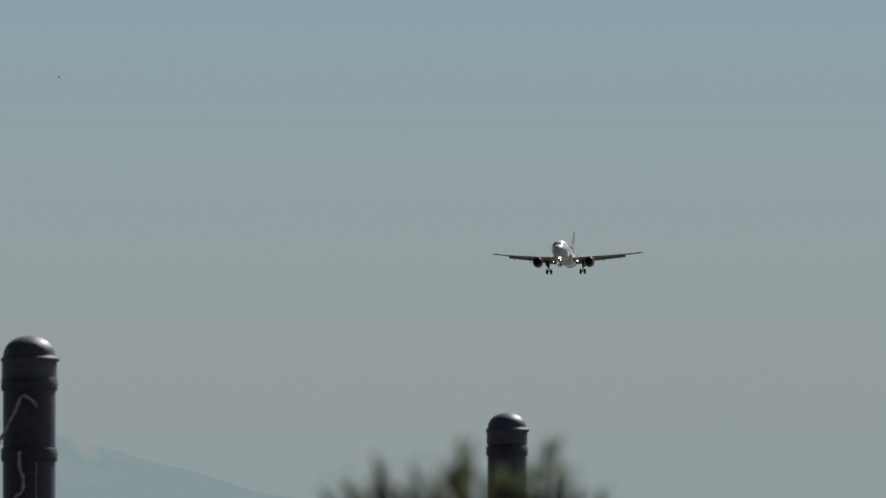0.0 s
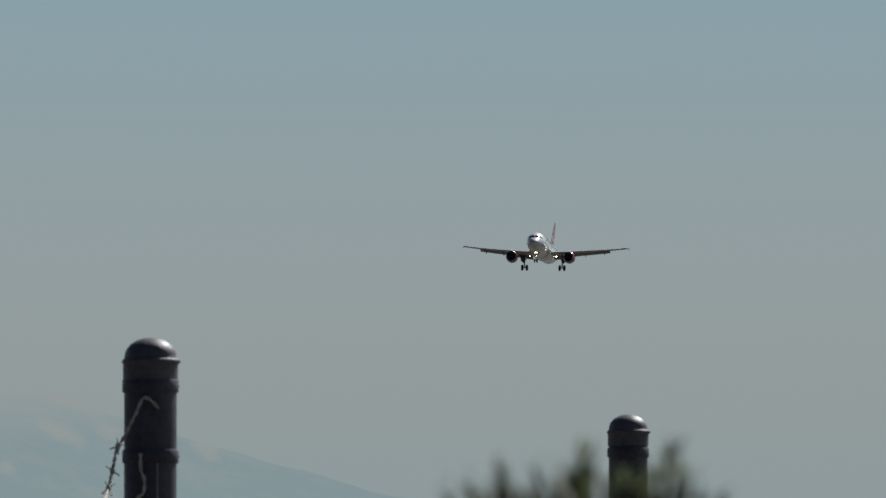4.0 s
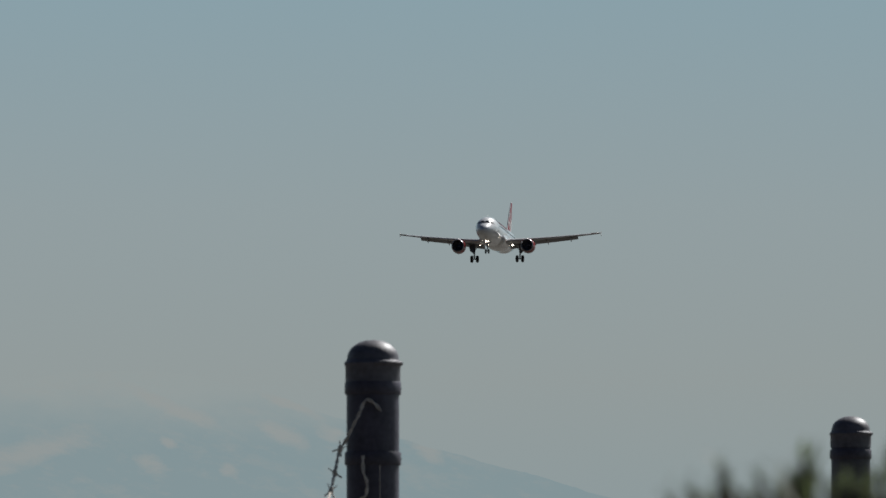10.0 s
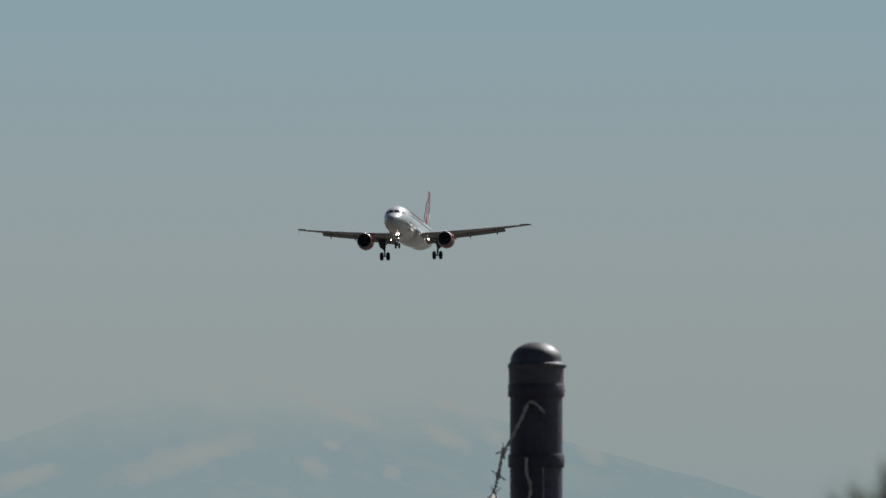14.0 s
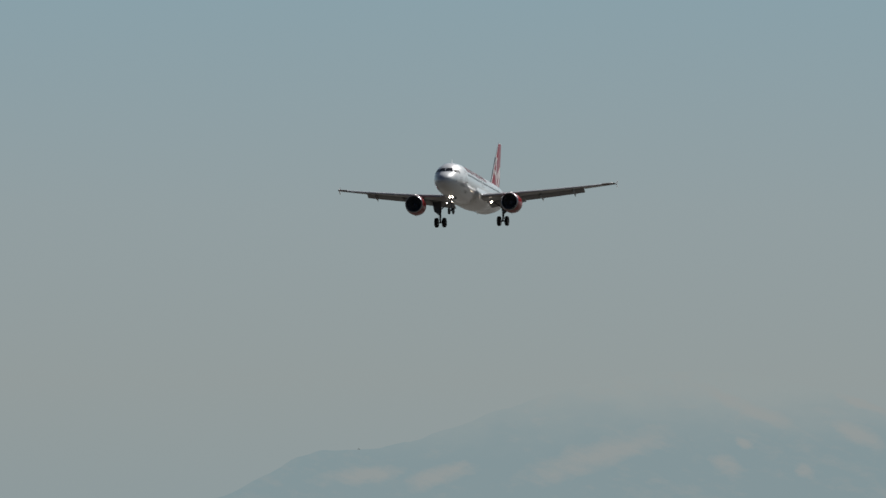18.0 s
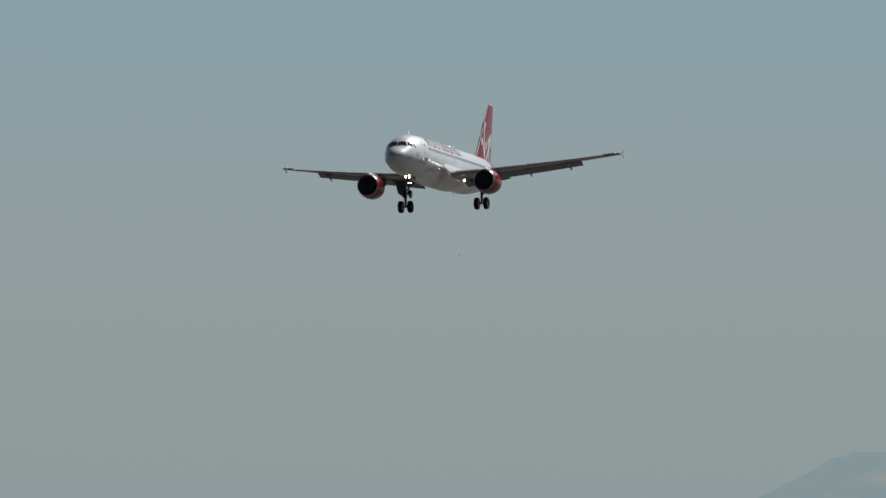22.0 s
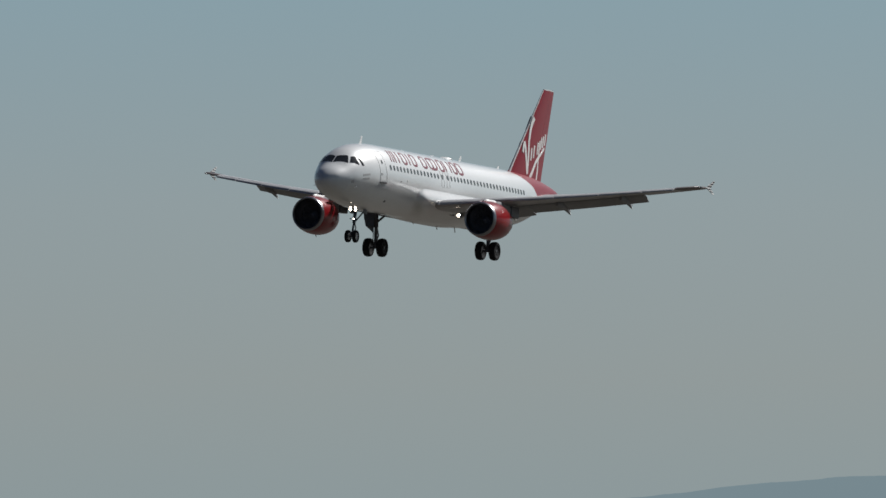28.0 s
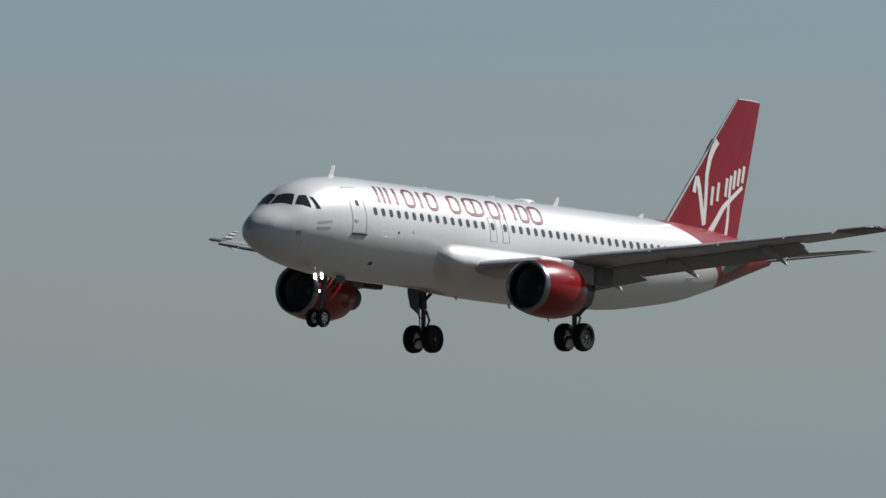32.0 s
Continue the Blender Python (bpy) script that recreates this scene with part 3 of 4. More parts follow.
def build_gear(jet):
    for g in (1, -1):
        y, s, z = g * 3.8, 17.46, -3.69
        leg = part("main_gear_leg", join(tube(at_jet(17.2, y, -1.0), at_jet(17.42, y, -2.45), 0.17, 0.15, 16), tube(at_jet(17.42, y, -2.4), at_jet(s, y, z + 0.02), 0.10, 0.10, 14), tube(at_jet(s, y - 0.62, z), at_jet(s, y + 0.62, z), 0.085, 0.085, 12)), LEG, jet, "grey main landing gear leg, down")
        part("side_stay", join(tube(at_jet(17.3, y, -2.2), at_jet(17.2, y - g * 0.95, -1.45), 0.07, 0.07), tube(at_jet(17.2, y - g * 0.95, -1.45), at_jet(17.1, y - g * 1.75, -1.25), 0.06, 0.06)), LEG, leg)
        part("torque_link", join(tube(at_jet(17.6, y, -2.5), at_jet(17.86, y, -2.9), 0.055, 0.045), tube(at_jet(17.86, y, -2.9), at_jet(17.6, y, -3.4), 0.045, 0.055)), LEG, leg)
        part("brake_hose", tube(at_jet(17.25, y + g * 0.16, -1.5), at_jet(17.4, y + g * 0.14, -3.4), 0.025, 0.025, 8), RUBBER, leg)
        rings = []
        for h, a, b in ((-1.0, 0.06, 0.95), (-1.8, 0.05, 0.90), (-2.35, 0.05, 0.75), (-2.62, 0.05, 0.40), (-2.85, 0.05, 0.16)):
            rings.append([at_jet(17.15, y + g * a, h), at_jet(17.5, y + g * b, h), at_jet(17.56, y + g * b, h), at_jet(17.21, y + g * a, h)])
        part("leg_door", loft(rings), LEG, leg, "dark grey gear leg door", smooth=False)
        for o in (-0.465, 0.465):
            wheel(leg, s, y + o, z, 0.585, 0.43, 1 if o > 0 else -1)
    s, z = 4.85, -3.73
    leg = part("nose_gear_leg", join(tube(at_jet(5.25, 0, -1.9), at_jet(5.08, 0, -2.9), 0.11, 0.10, 14), tube(at_jet(5.08, 0, -2.85), at_jet(s, 0, z), 0.065, 0.065, 12), tube(at_jet(s, -0.3, z), at_jet(s, 0.3, z), 0.055, 0.055, 10)), LEG, jet, "pale nose landing gear leg, down")
    part("drag_stay", join(tube(at_jet(5.12, -0.1, -2.75), at_jet(6.1, -0.28, -2.0), 0.045), tube(at_jet(5.12, 0.1, -2.75), at_jet(6.1, 0.28, -2.0), 0.045)), LEG, leg)
    part("torque_link", join(tube(at_jet(5.2, 0, -2.9), at_jet(5.42, 0, -3.2), 0.035), tube(at_jet(5.42, 0, -3.2), at_jet(5.1, 0, -3.52), 0.035)), LEG, leg)
    for o in (-0.25, 0.25):
        wheel(leg, s, o, z, 0.385, 0.23, 1 if o > 0 else -1, HUB_PALE)
    for g in (1, -1):
        part("nose_gear_door", box(*sorted((at_jet(5.4, 0, 0)[0], at_jet(6.0, 0, 0)[0])), *sorted((g * 0.42, g * 0.46)), -2.28, -1.92, 0.01), LEG, jet, "dark nose gear door, open")
        for yy, zz, r, mat in ((0.17, -2.10, 0.080, LAMP),):
            can = part("taxi_light", moved(lathe([(0.05, 0.0), (0.05, r), (-0.02, r * 1.08), (-0.12, r * 0.6), (-0.13, 0)], 14), Matrix.Translation(at_jet(4.85, g * yy, zz))), LEG, leg, "lit nose gear light")
            part("lens", moved(lathe([(0.075, 0), (0.07, r * 0.6), (0.052, r * 0.95)], 14), Matrix.Translation(at_jet(4.85, g * yy, zz))), mat, can, "glowing lens")
    for yy, lens, r in ((-0.11, GLASS, 0.040), (0.11, LAMP, 0.058)):
        spot = Matrix.Translation(at_jet(4.80, yy, -2.66))
        can = part("turnoff_light", moved(lathe([(0.05, 0.0), (0.05, r), (-0.02, r * 1.1), (-0.1, r * 0.6), (-0.1, 0)], 12), spot), LEG, leg, "small runway turn-off light")
        part("lens", moved(lathe([(0.07, 0), (0.052, r * 0.75)], 12), spot), lens, can, "glowing lens" if lens is LAMP else "unlit glass lens")


def side_patch(name, s0, s1, z0, z1, material, jet, out=0.012, label="", slant=0.0, side=1):
    """An upright plate on the fuselage's flank between two heights."""
    p = lambda z: side * angle_at((s0 + s1) / 2, z)
    return part(name, patch(((s0 + slant, p(z1)), (s1 + slant, p(z1)), (s1, p(z0)), (s0, p(z0))), out, 2, 6), material, jet, label)


def build_fuselage(jet):
    part("radome", shell(0.0, 1.32), RADOME, jet, "white nose radome")
    hullpart = part("fuselage", shell(1.32, 26.0), WHITE, jet, "glossy white fuselage")
    def edge(phi):
        """Where the red begins: further aft towards the belly."""
        p = abs((phi + 180) % 360 - 180)
        return float(np.interp(p, (0, 12, 22, 31, 48, 61, 97, 112, 140, 180), (27.7, 27.78, 27.95, 28.6, 29.4, 30.1, 31.0, 31.5, 31.95, 32.2)))
    part("aft_fuselage", loft([[skin(26.0 + (edge(7.5 * j) - 26.0) * k / 8, 7.5 * j) for j in range(48)] for k in range(9)]), WHITE, jet, "glossy white rear fuselage")
    part("tail_cone", loft([[skin(edge(7.5 * j) + (36.95 - edge(7.5 * j)) * k / 14, 7.5 * j) for j in range(48)] for k in range(15)]), RED, jet, "glossy red tail cone")
    part("exhaust_outlet", moved(lathe([(-0.06, 0.24), (-0.07, 0.19), (0.1, 0.17), (0.1, 0)], 16), Matrix.Translation(at_jet(36.93, 0, 1.0))), EXHAUST, jet, "dark auxiliary exhaust outlet")
    for g in (1, -1):
        part("scrub_plate", patch([(s, g * p) for s, p in ((31.35, 93.0), (33.75, 93.0), (33.1, 111.0), (32.1, 117.0))], 0.012, 4, 4), FAIRING, jet, "grey scrub plate below the tailplane root")
    # belly fairing: swells out of the fuselage below the wing roots
    def ease(x):
        x = max(0.0, min(1.0, x))
        return x * x * (3 - 2 * x)
    def swell(s, phi):
        p = 180 - abs(phi - 180)                 # 90 at the widest line, 180 at the keel
        tall = ease((p - 96) / 18) * (0.46 - 0.27 * ease((p - 114) / 60))
        q = min(1.0, abs(p - 114) / 18) if p < 114 else 0.0
        start = 10.2 + 1.1 * (1 - math.sqrt(1 - q * q)) + 1.2 * ease((p - 118) / 62)
        x = max(0.0, min(1.0, (s - start) / (1.7 + 3.4 * ease((p - 116) / 50))))
        front = (1 - (1 - x) ** 2.2) * ease(x / 0.5)
        return tall * front * ease((22.6 - s) / 4.6)
    rings = []
    for k in range(73):
        s = 10.1 + 12.6 * (k / 72) ** 1.35
        rings.append([skin(s, 90 + 180 * j / 96, swell(s, 90 + 180 * j / 96) - 0.012) for j in range(97)])
    rings = loft(rings, close=False)
    part("belly_fairing", rings, BELLY, jet, "white wing-to-body fairing, grimy underneath")
    # cockpit panes, both sides
    for g in (1, -1):
        for cs in (((1.27, 1.6), (1.78, 1.6), (2.07, 27.0), (1.65, 41.0)), ((1.76, 43.5), (2.13, 33.5), (2.39, 39.5), (2.31, 61.5)), ((2.57, 65.5), (2.48, 44.5), (2.61, 48.2), (2.75, 67.0))):
            part("cockpit_window", patch([(s, g * p) for s, p in cs], 0.014, 8, 8), GLASS, hullpart, "dark cockpit window pane")
        # cabin windows
        for s in [5.98 + 0.535 * k for k in range(15)] + [14.15, 15.02] + [15.62 + 0.533 * k for k in range(24)]:
            p0, p1 = angle_at(s, 0.79), angle_at(s, 0.47)
            m = (p0 + p1) / 2
            verts, faces = [], []
            n = 10
            for o, q in ((0.012, 1.0), (-0.01, 1.0)):
                for j in range(n):
                    a = 2 * math.pi * j / n
                    ca, sa = math.cos(a), math.sin(a)
                    verts.append(skin(s + 0.115 * math.copysign(abs(ca) ** 0.7, ca), g * (m + (p1 - p0) / 2 * math.copysign(abs(sa) ** 0.7, sa)), o))
            faces = [tuple(range(n))] + [(j, (j + 1) % n, (j + 1) % n + n, j + n) for j in range(n)]
            part("cabin_window", (verts, faces), PANE, hullpart)
        # doors and overwing exits
        for s0, s1, z0, z1 in ((4.45, 5.36, -0.33, 1.55),):
            pp = [angle_at((s0 + s1) / 2, z) for z in (z1, z0)]
            door = part("cabin_door", seam_frame(s0, s1, g * pp[0], g * pp[1]) if g > 0 else seam_frame(s0, s1, -pp[1], -pp[0]), SEAM, hullpart, "white cabin door with a grey seam")
            side_patch("door_sill", s0, s1, z0 - 0.09, z0 - 0.01, LEG, door, 0.03, side=g)
            side_patch("door_window", (s0 + s1) / 2 - 0.08, (s0 + s1) / 2 + 0.08, 0.78, 1.0, PANE, door, 0.014, side=g)
            side_patch("door_handle", s0 + 0.15, s0 + 0.34, 0.10, 0.2, STENCIL, door, 0.014, side=g)
        for s0 in (13.91, 14.78):
            pp = [angle_at(s0, z) for z in (1.02, 0.0)]
            part("overwing_exit", seam_frame(s0, s0 + 0.48, g * pp[0], g * pp[1], 0.035) if g > 0 else seam_frame(s0, s0 + 0.48, -pp[1], -pp[0], 0.035), SEAM, hullpart, "white overwing exit with a grey seam")
    # two lines of small lettering, kept as plain bars
    for z, w in ((-0.08, 0.76), (-0.32, 0.66)):
        side_patch("stencil_bar", 2.50, 2.50 + w, z, z + 0.10, STENCIL, hullpart, 0.004, "small grey lettering as a bar")
    side_patch("static_port", 1.50, 1.70, -0.64, -0.46, STENCIL, hullpart, 0.012)
    side_patch("service_panel", 6.22, 6.46, -1.50, -1.38, LEG, hullpart, 0.012)
    side_patch("drain_port", 7.46, 7.56, -0.16, -0.08, LEG, hullpart, 0.012)
    # small white plate painted in for a glint on the flank
    side_patch("painted_glint", 8.50, 8.60, -0.06, 0.03, MARK_WHITE, hullpart, 0.016)
    for g in (1, -1):
        part("pitot_probe", join(tube(skin(1.9, g * 112), skin(1.9, g * 112, 0.12), 0.015), tube(skin(1.9, g * 112, 0.12), skin(1.7, g * 112, 0.14), 0.012)), DARK, hullpart)
    side_patch("outflow_valve", 28.75, 29.25, -0.50, -0.37, SEAM, hullpart, 0.014)
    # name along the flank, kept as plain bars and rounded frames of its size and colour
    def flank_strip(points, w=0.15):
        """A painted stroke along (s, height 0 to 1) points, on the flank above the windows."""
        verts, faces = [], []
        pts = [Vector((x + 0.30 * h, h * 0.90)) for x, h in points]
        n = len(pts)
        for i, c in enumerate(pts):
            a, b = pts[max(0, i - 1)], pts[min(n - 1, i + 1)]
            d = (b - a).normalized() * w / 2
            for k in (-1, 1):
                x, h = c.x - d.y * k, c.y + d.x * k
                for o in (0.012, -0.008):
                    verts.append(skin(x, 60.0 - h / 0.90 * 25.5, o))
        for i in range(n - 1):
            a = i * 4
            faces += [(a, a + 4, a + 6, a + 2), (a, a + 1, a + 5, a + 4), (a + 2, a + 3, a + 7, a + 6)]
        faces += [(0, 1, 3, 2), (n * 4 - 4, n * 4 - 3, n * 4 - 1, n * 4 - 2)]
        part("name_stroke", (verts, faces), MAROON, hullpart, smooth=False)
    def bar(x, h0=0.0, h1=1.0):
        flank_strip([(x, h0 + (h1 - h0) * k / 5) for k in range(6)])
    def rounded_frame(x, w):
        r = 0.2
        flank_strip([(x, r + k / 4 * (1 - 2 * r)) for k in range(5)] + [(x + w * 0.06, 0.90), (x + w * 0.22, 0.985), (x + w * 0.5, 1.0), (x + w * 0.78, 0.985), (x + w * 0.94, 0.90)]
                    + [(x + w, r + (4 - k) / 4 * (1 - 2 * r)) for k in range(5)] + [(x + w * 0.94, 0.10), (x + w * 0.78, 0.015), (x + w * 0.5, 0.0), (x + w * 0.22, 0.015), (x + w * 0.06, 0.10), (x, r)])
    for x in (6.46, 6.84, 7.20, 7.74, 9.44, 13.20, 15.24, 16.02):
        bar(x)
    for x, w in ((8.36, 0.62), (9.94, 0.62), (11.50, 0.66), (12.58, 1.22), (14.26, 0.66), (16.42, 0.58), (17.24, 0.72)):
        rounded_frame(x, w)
    # blade antennas on the roof and below
    for s, h, ph in ((5.2, 0.52, 0), (21.03, 0.40, 0), (27.25, 0.22, 0)):
        x, y, z = skin(s, ph)
        rings = [[(x - d - k * 0.28, y + o, z - 0.05 + k * h) for d, o in ((0, 0), (0.18 * (1 - 0.4 * k), 0.03 * (1 - 0.5 * k)), (0.36 * (1 - 0.4 * k), 0), (0.18 * (1 - 0.4 * k), -0.03 * (1 - 0.5 * k)))] for k in (0, 0.5, 1)]
        part("blade_antenna", loft(rings), ANTENNA, jet, "white blade antenna")
    for s, ln, wd, h in ((18.9, 1.2, 0.45, 0.14), (16.6, 0.5, 0.2, 0.07), (11.9, 0.4, 0.16, 0.06)):
        x, y, z = skin(s, 0)
        rings = [[(x + ln / 2 - ln * u, wd * math.sin(math.pi * (0.04 + 0.92 * u)) ** 0.6 * math.cos(math.pi * j / 8), z - 0.03 + h * math.sin(math.pi * (0.04 + 0.92 * u)) ** 0.6 * math.sin(math.pi * j / 8)) for j in range(9)] for u in [i / 8 for i in range(9)]]
        part("antenna_dome", loft(rings, close=False), ANTENNA, jet, "low white antenna dome")
    for s, h in ((14.2, 0.09), (18.0, 0.14), (20.9, 0.26)):
        z = hull(s)[3] - swell(s, 180)
        rings = [[at_jet(s + d + k * 0.12, o, z + 0.03 - k * (h + 0.03)) for d, o in ((0, 0), (0.09, 0.02), (0.18, 0), (0.09, -0.02))] for k in (0, 1)]
        part("belly_antenna", loft(rings), ANTENNA, jet, "small belly antenna")


def build_tail(jet):
    le = lambda z: 29.56 + (z - 2.31) * 0.910
    te = lambda z: 34.70 + (z - 1.72) * 0.248
    def thick(x):
        return 5 * 0.095 * (0.2969 * math.sqrt(x) - 0.126 * x - 0.3516 * x**2 + 0.2843 * x**3 - 0.1036 * x**4)
    def fin_slice(heights, x0, x1, grow=0.0, n=9):
        rings = []
        for z in heights:
            c = te(z) - le(z)
            xs = [x0 + (x1 - x0) * (0.5 - 0.5 * math.cos(math.pi * i / n)) for i in range(n + 1)]
            up = [at_jet(le(z) + c * x, c * thick(x) + grow, z) for x in xs]
            lo = [at_jet(le(z) + c * x, -c * thick(x) - grow, z) for x in xs]
            rings.append(up + lo[::-1])
        return loft(rings)
    fin = part("fin", fin_slice((1.2, 2.4, 4.2, 6.0, 7.5, 7.60), 0.0, 0.70), RED, jet, "red tail fin with white brush-stroke markings")
    part("rudder", fin_slice((1.65, 3.0, 4.6, 6.2, 7.58), 0.703, 1.0), RED, fin, "red rudder")
    part("fin_tip", fin_slice((7.602, 7.65), 0.04, 0.97, -0.01), MARK_WHITE, fin, "pale fin tip cap")
    part("leading_edge", fin_slice((1.9, 3.4, 5.4, 7.58), 0.0, 0.016, 0.006, 5), MARK_WHITE, fin, "pale fin leading edge")
    rings = [[at_jet(s, w * a, zb + (zt - zb) * b) for a, b in ((-1, 0), (-0.5, 0.7), (0, 1), (0.5, 0.7), (1, 0))] for s, zb, zt, w in ((28.9, 1.7, 1.99, 0.04), (29.4, 1.6, 2.12, 0.12), (29.8, 1.6, 2.3, 0.16), (30.3, 1.5, 2.5, 0.18))]
    part("fin_fillet", loft(rings), RED, fin)
    # markings: plain strokes on both faces of the fin
    def half(z, s):
        c = te(z) - le(z)
        return c * thick(max(0.0, min(1.0, (s - le(z)) / c)))
    def stroke(points, w0, w1, label=""):
        for g in (1, -1):
            verts, faces = [], []
            n = len(points)
            for i, (s, z) in enumerate(points):
                a, b = points[max(0, i - 1)], points[min(n - 1, i + 1)]
                d = Vector((b[0] - a[0], b[1] - a[1])).normalized()
                w = (w0 + (w1 - w0) * i / (n - 1)) / 2
                for k in (-1, 1):
                    ss, zz = s - d.y * w * k, z + d.x * w * k
                    verts.append(at_jet(ss, g * (max(half(z, s), half(zz, ss)) + 0.012), zz))
                    verts.append(at_jet(ss, g * (max(half(z, s), half(zz, ss)) - 0.01), zz))
            for i in range(n - 1):
                a = i * 4
                faces += [(a, a + 4, a + 6, a + 2), (a, a + 1, a + 5, a + 4), (a + 2, a + 3, a + 7, a + 6)]
            faces += [(0, 1, 3, 2), (n * 4 - 4, n * 4 - 3, n * 4 - 1, n * 4 - 2)]
            part("brush_stroke", (verts, faces), MARK_WHITE, fin, label, smooth=False)
    stroke([(31.10, 3.40), (31.20, 3.72), (31.34, 4.02)], 0.24, 0.16)
    stroke([(31.38, 4.10), (31.46, 3.70), (31.60, 2.95), (31.80, 2.06)], 0.26, 0.26)
    stroke([(31.84, 2.10), (31.93, 3.10), (32.02, 4.20), (32.26, 4.90), (32.56, 5.38), (32.86, 5.70)], 0.20, 0.30)
    for x, z0, z1 in ((32.40, 2.95, 3.75), (32.86, 3.15, 3.95), (33.52, 3.40, 4.18), (33.84, 3.36, 4.32), (34.18, 3.76, 4.56), (34.54, 3.92, 4.66), (34.92, 4.08, 4.80)):
        stroke([(x - 0.03, z0), (x + 0.02, (z0 + z1) / 2), (x + 0.09, z1)], 0.18, 0.20)
    stroke([(32.26, 1.74), (32.79, 2.30), (33.35, 2.92), (34.05, 3.37), (34.92, 3.90)], 0.32, 0.16)
    stroke([(33.66, 1.72), (33.76, 2.42), (33.80, 3.12)], 0.22, 0.17)
    # tailplanes
    for g in (1, -1):
        st = [(31.6 + (y - 0.3) * 0.62, g * y, 0.60 + (y - 0.3) * 0.103, 3.75 - (y - 0.3) * 0.40, -1.5) for y in (0.3, 1.5, 3.2, 4.8, 5.85)]
        tp = part("tailplane", wing_skin([(s, y, z, c * 0.72, t) for s, y, z, c, t in st] + [(35.25, g * 6.0, 1.19, 0.8, -1.5)], 10, 0.11, 0.09, 0.0), WING, jet, "grey tailplane")
        part("elevator", wing_skin([(s + c * 0.73, y, z + 0.02, c * 0.28, -3) for s, y, z, c, t in st[1:]], 6, 0.12, 0.12, 0.0), FLAP, tp, "grey elevator")


def build_jet():
    jet = new("passenger_jet")
    tagged(jet, "white twin-engine passenger jet with red cowls and tail, wheels down, descending", "airplane")
    build_fuselage(jet)
    for side in (1, -1):
        build_wing(jet, side)
        build_engine(jet, side)
    build_tail(jet)
    build_gear(jet)
    return jet


# ---- the fence posts ----


def curve_tube(points, r, n=8, sub=5):
    """A round wire along smooth points."""
    pts = [Vector(p) for p in points]
    fine = []
    for i in range(len(pts) - 1):
        p = [pts[max(0, min(len(pts) - 1, i + k))] for k in (-1, 0, 1, 2)]
        for k in range(sub):
            u = k / sub
            fine.append(0.5 * ((2 * p[1]) + (p[2] - p[0]) * u + (2 * p[0] - 5 * p[1] + 4 * p[2] - p[3]) * u**2 + (3 * p[1] - p[0] - 3 * p[2] + p[3]) * u**3))
    fine.append(pts[-1])
    return fine


def twisted(points, r, turns_per_m=30.0, sub=8):
    """Two thin wires wound round one another."""
    fine = curve_tube(points, r, sub=sub)
    geos, run = [], 0.0
    for ph in (0, math.pi):
        rings, run = [], 0.0
        for i, p in enumerate(fine):
            d = (fine[min(len(fine) - 1, i + 1)] - fine[max(0, i - 1)]).normalized()
            q = d.to_track_quat("Z", "Y")
            if i:
                run += (p - fine[i - 1]).length
            a = ph + run * turns_per_m * 2 * math.pi
            c = p + q @ Vector((r * math.cos(a), r * math.sin(a), 0))
            rings.append([c + q @ Vector((r * math.cos(2 * math.pi * j / 6), r * math.sin(2 * math.pi * j / 6), 0)) for j in range(6)])
        geos.append(loft(rings))
    return join(*geos)


def build_post(x, y, flange, bands):
    post = new("fence_post")
    post.location = (x, y, 0)
    r = 0.0302
    part("pipe", lathe([(0.0, r), (flange - 0.02, r), (flange - 0.02, 0.0)], 32, "z"), STEEL, post, "dark steel pipe")
    prof = [(flange - 0.0215, r + 0.0003), (flange - 0.0215, r + 0.0014), (flange - 0.004, r + 0.0014), (flange - 0.0016, r + 0.0026), (flange - 0.0002, r + 0.0030), (flange + 0.0012, r + 0.0020), (flange + 0.0030, r + 0.0006), (flange + 0.0042, r - 0.0002)]
    for k in range(1, 13):
        a = math.pi / 2 * k / 12
        prof.append((flange + 0.0042 + 0.0228 * math.sin(a), (r - 0.0002) * math.cos(a) ** 0.92 if k < 12 else 0.0))
    part("dome_cap", lathe(prof, 40, "z"), CAP, post, "dark domed post cap with a flange")
    # the raised half of the flange, from the front round to the back
    rings = []
    for k in range(25):
        a = radians(-84 + 180 * k / 24)
        rings.append([((r + o) * math.cos(a), (r + o) * math.sin(a), flange + h) for o, h in ((0.0012, -0.0042), (0.0042, -0.0014), (0.0047, 0.0002), (0.0040, 0.0016), (-0.0008, 0.0036))])
    part("flange_lip", loft(rings), CAP, post, "raised lip of the cap's flange")
    for z, h in bands:
        band = part("tension_band", lathe([(flange + z, r + 0.0002), (flange + z, r + 0.0016), (flange + z + 0.001, r + 0.0022), (flange + z + h - 0.001, r + 0.0022), (flange + z + h, r + 0.0016), (flange + z + h, r + 0.0002)], 32, "z"), STEEL, post, "steel tension band")
        part("bolt", moved(join(lathe([(0, 0), (0, 0.0022), (0.004, 0.0022), (0.004, 0)], 6, "y"), lathe([(-0.008, 0), (-0.008, 0.0014), (0, 0.0014)], 8, "y")), Matrix.Translation((r + 0.0008, 0.006, flange + z + h / 2))), STEEL, band)
    part("weld_seam", tube((0.0083, -math.sqrt(r * r - 0.0083 ** 2), 0.0), (0.0083, -math.sqrt(r * r - 0.0083 ** 2), flange - 0.118), 0.0005, 0.0005, 6), WIRE, post, "pale weld seam")
    tagged(post, "dark steel fence post with a domed cap and wire bands", "fence post", "posts of the fence")
    return post


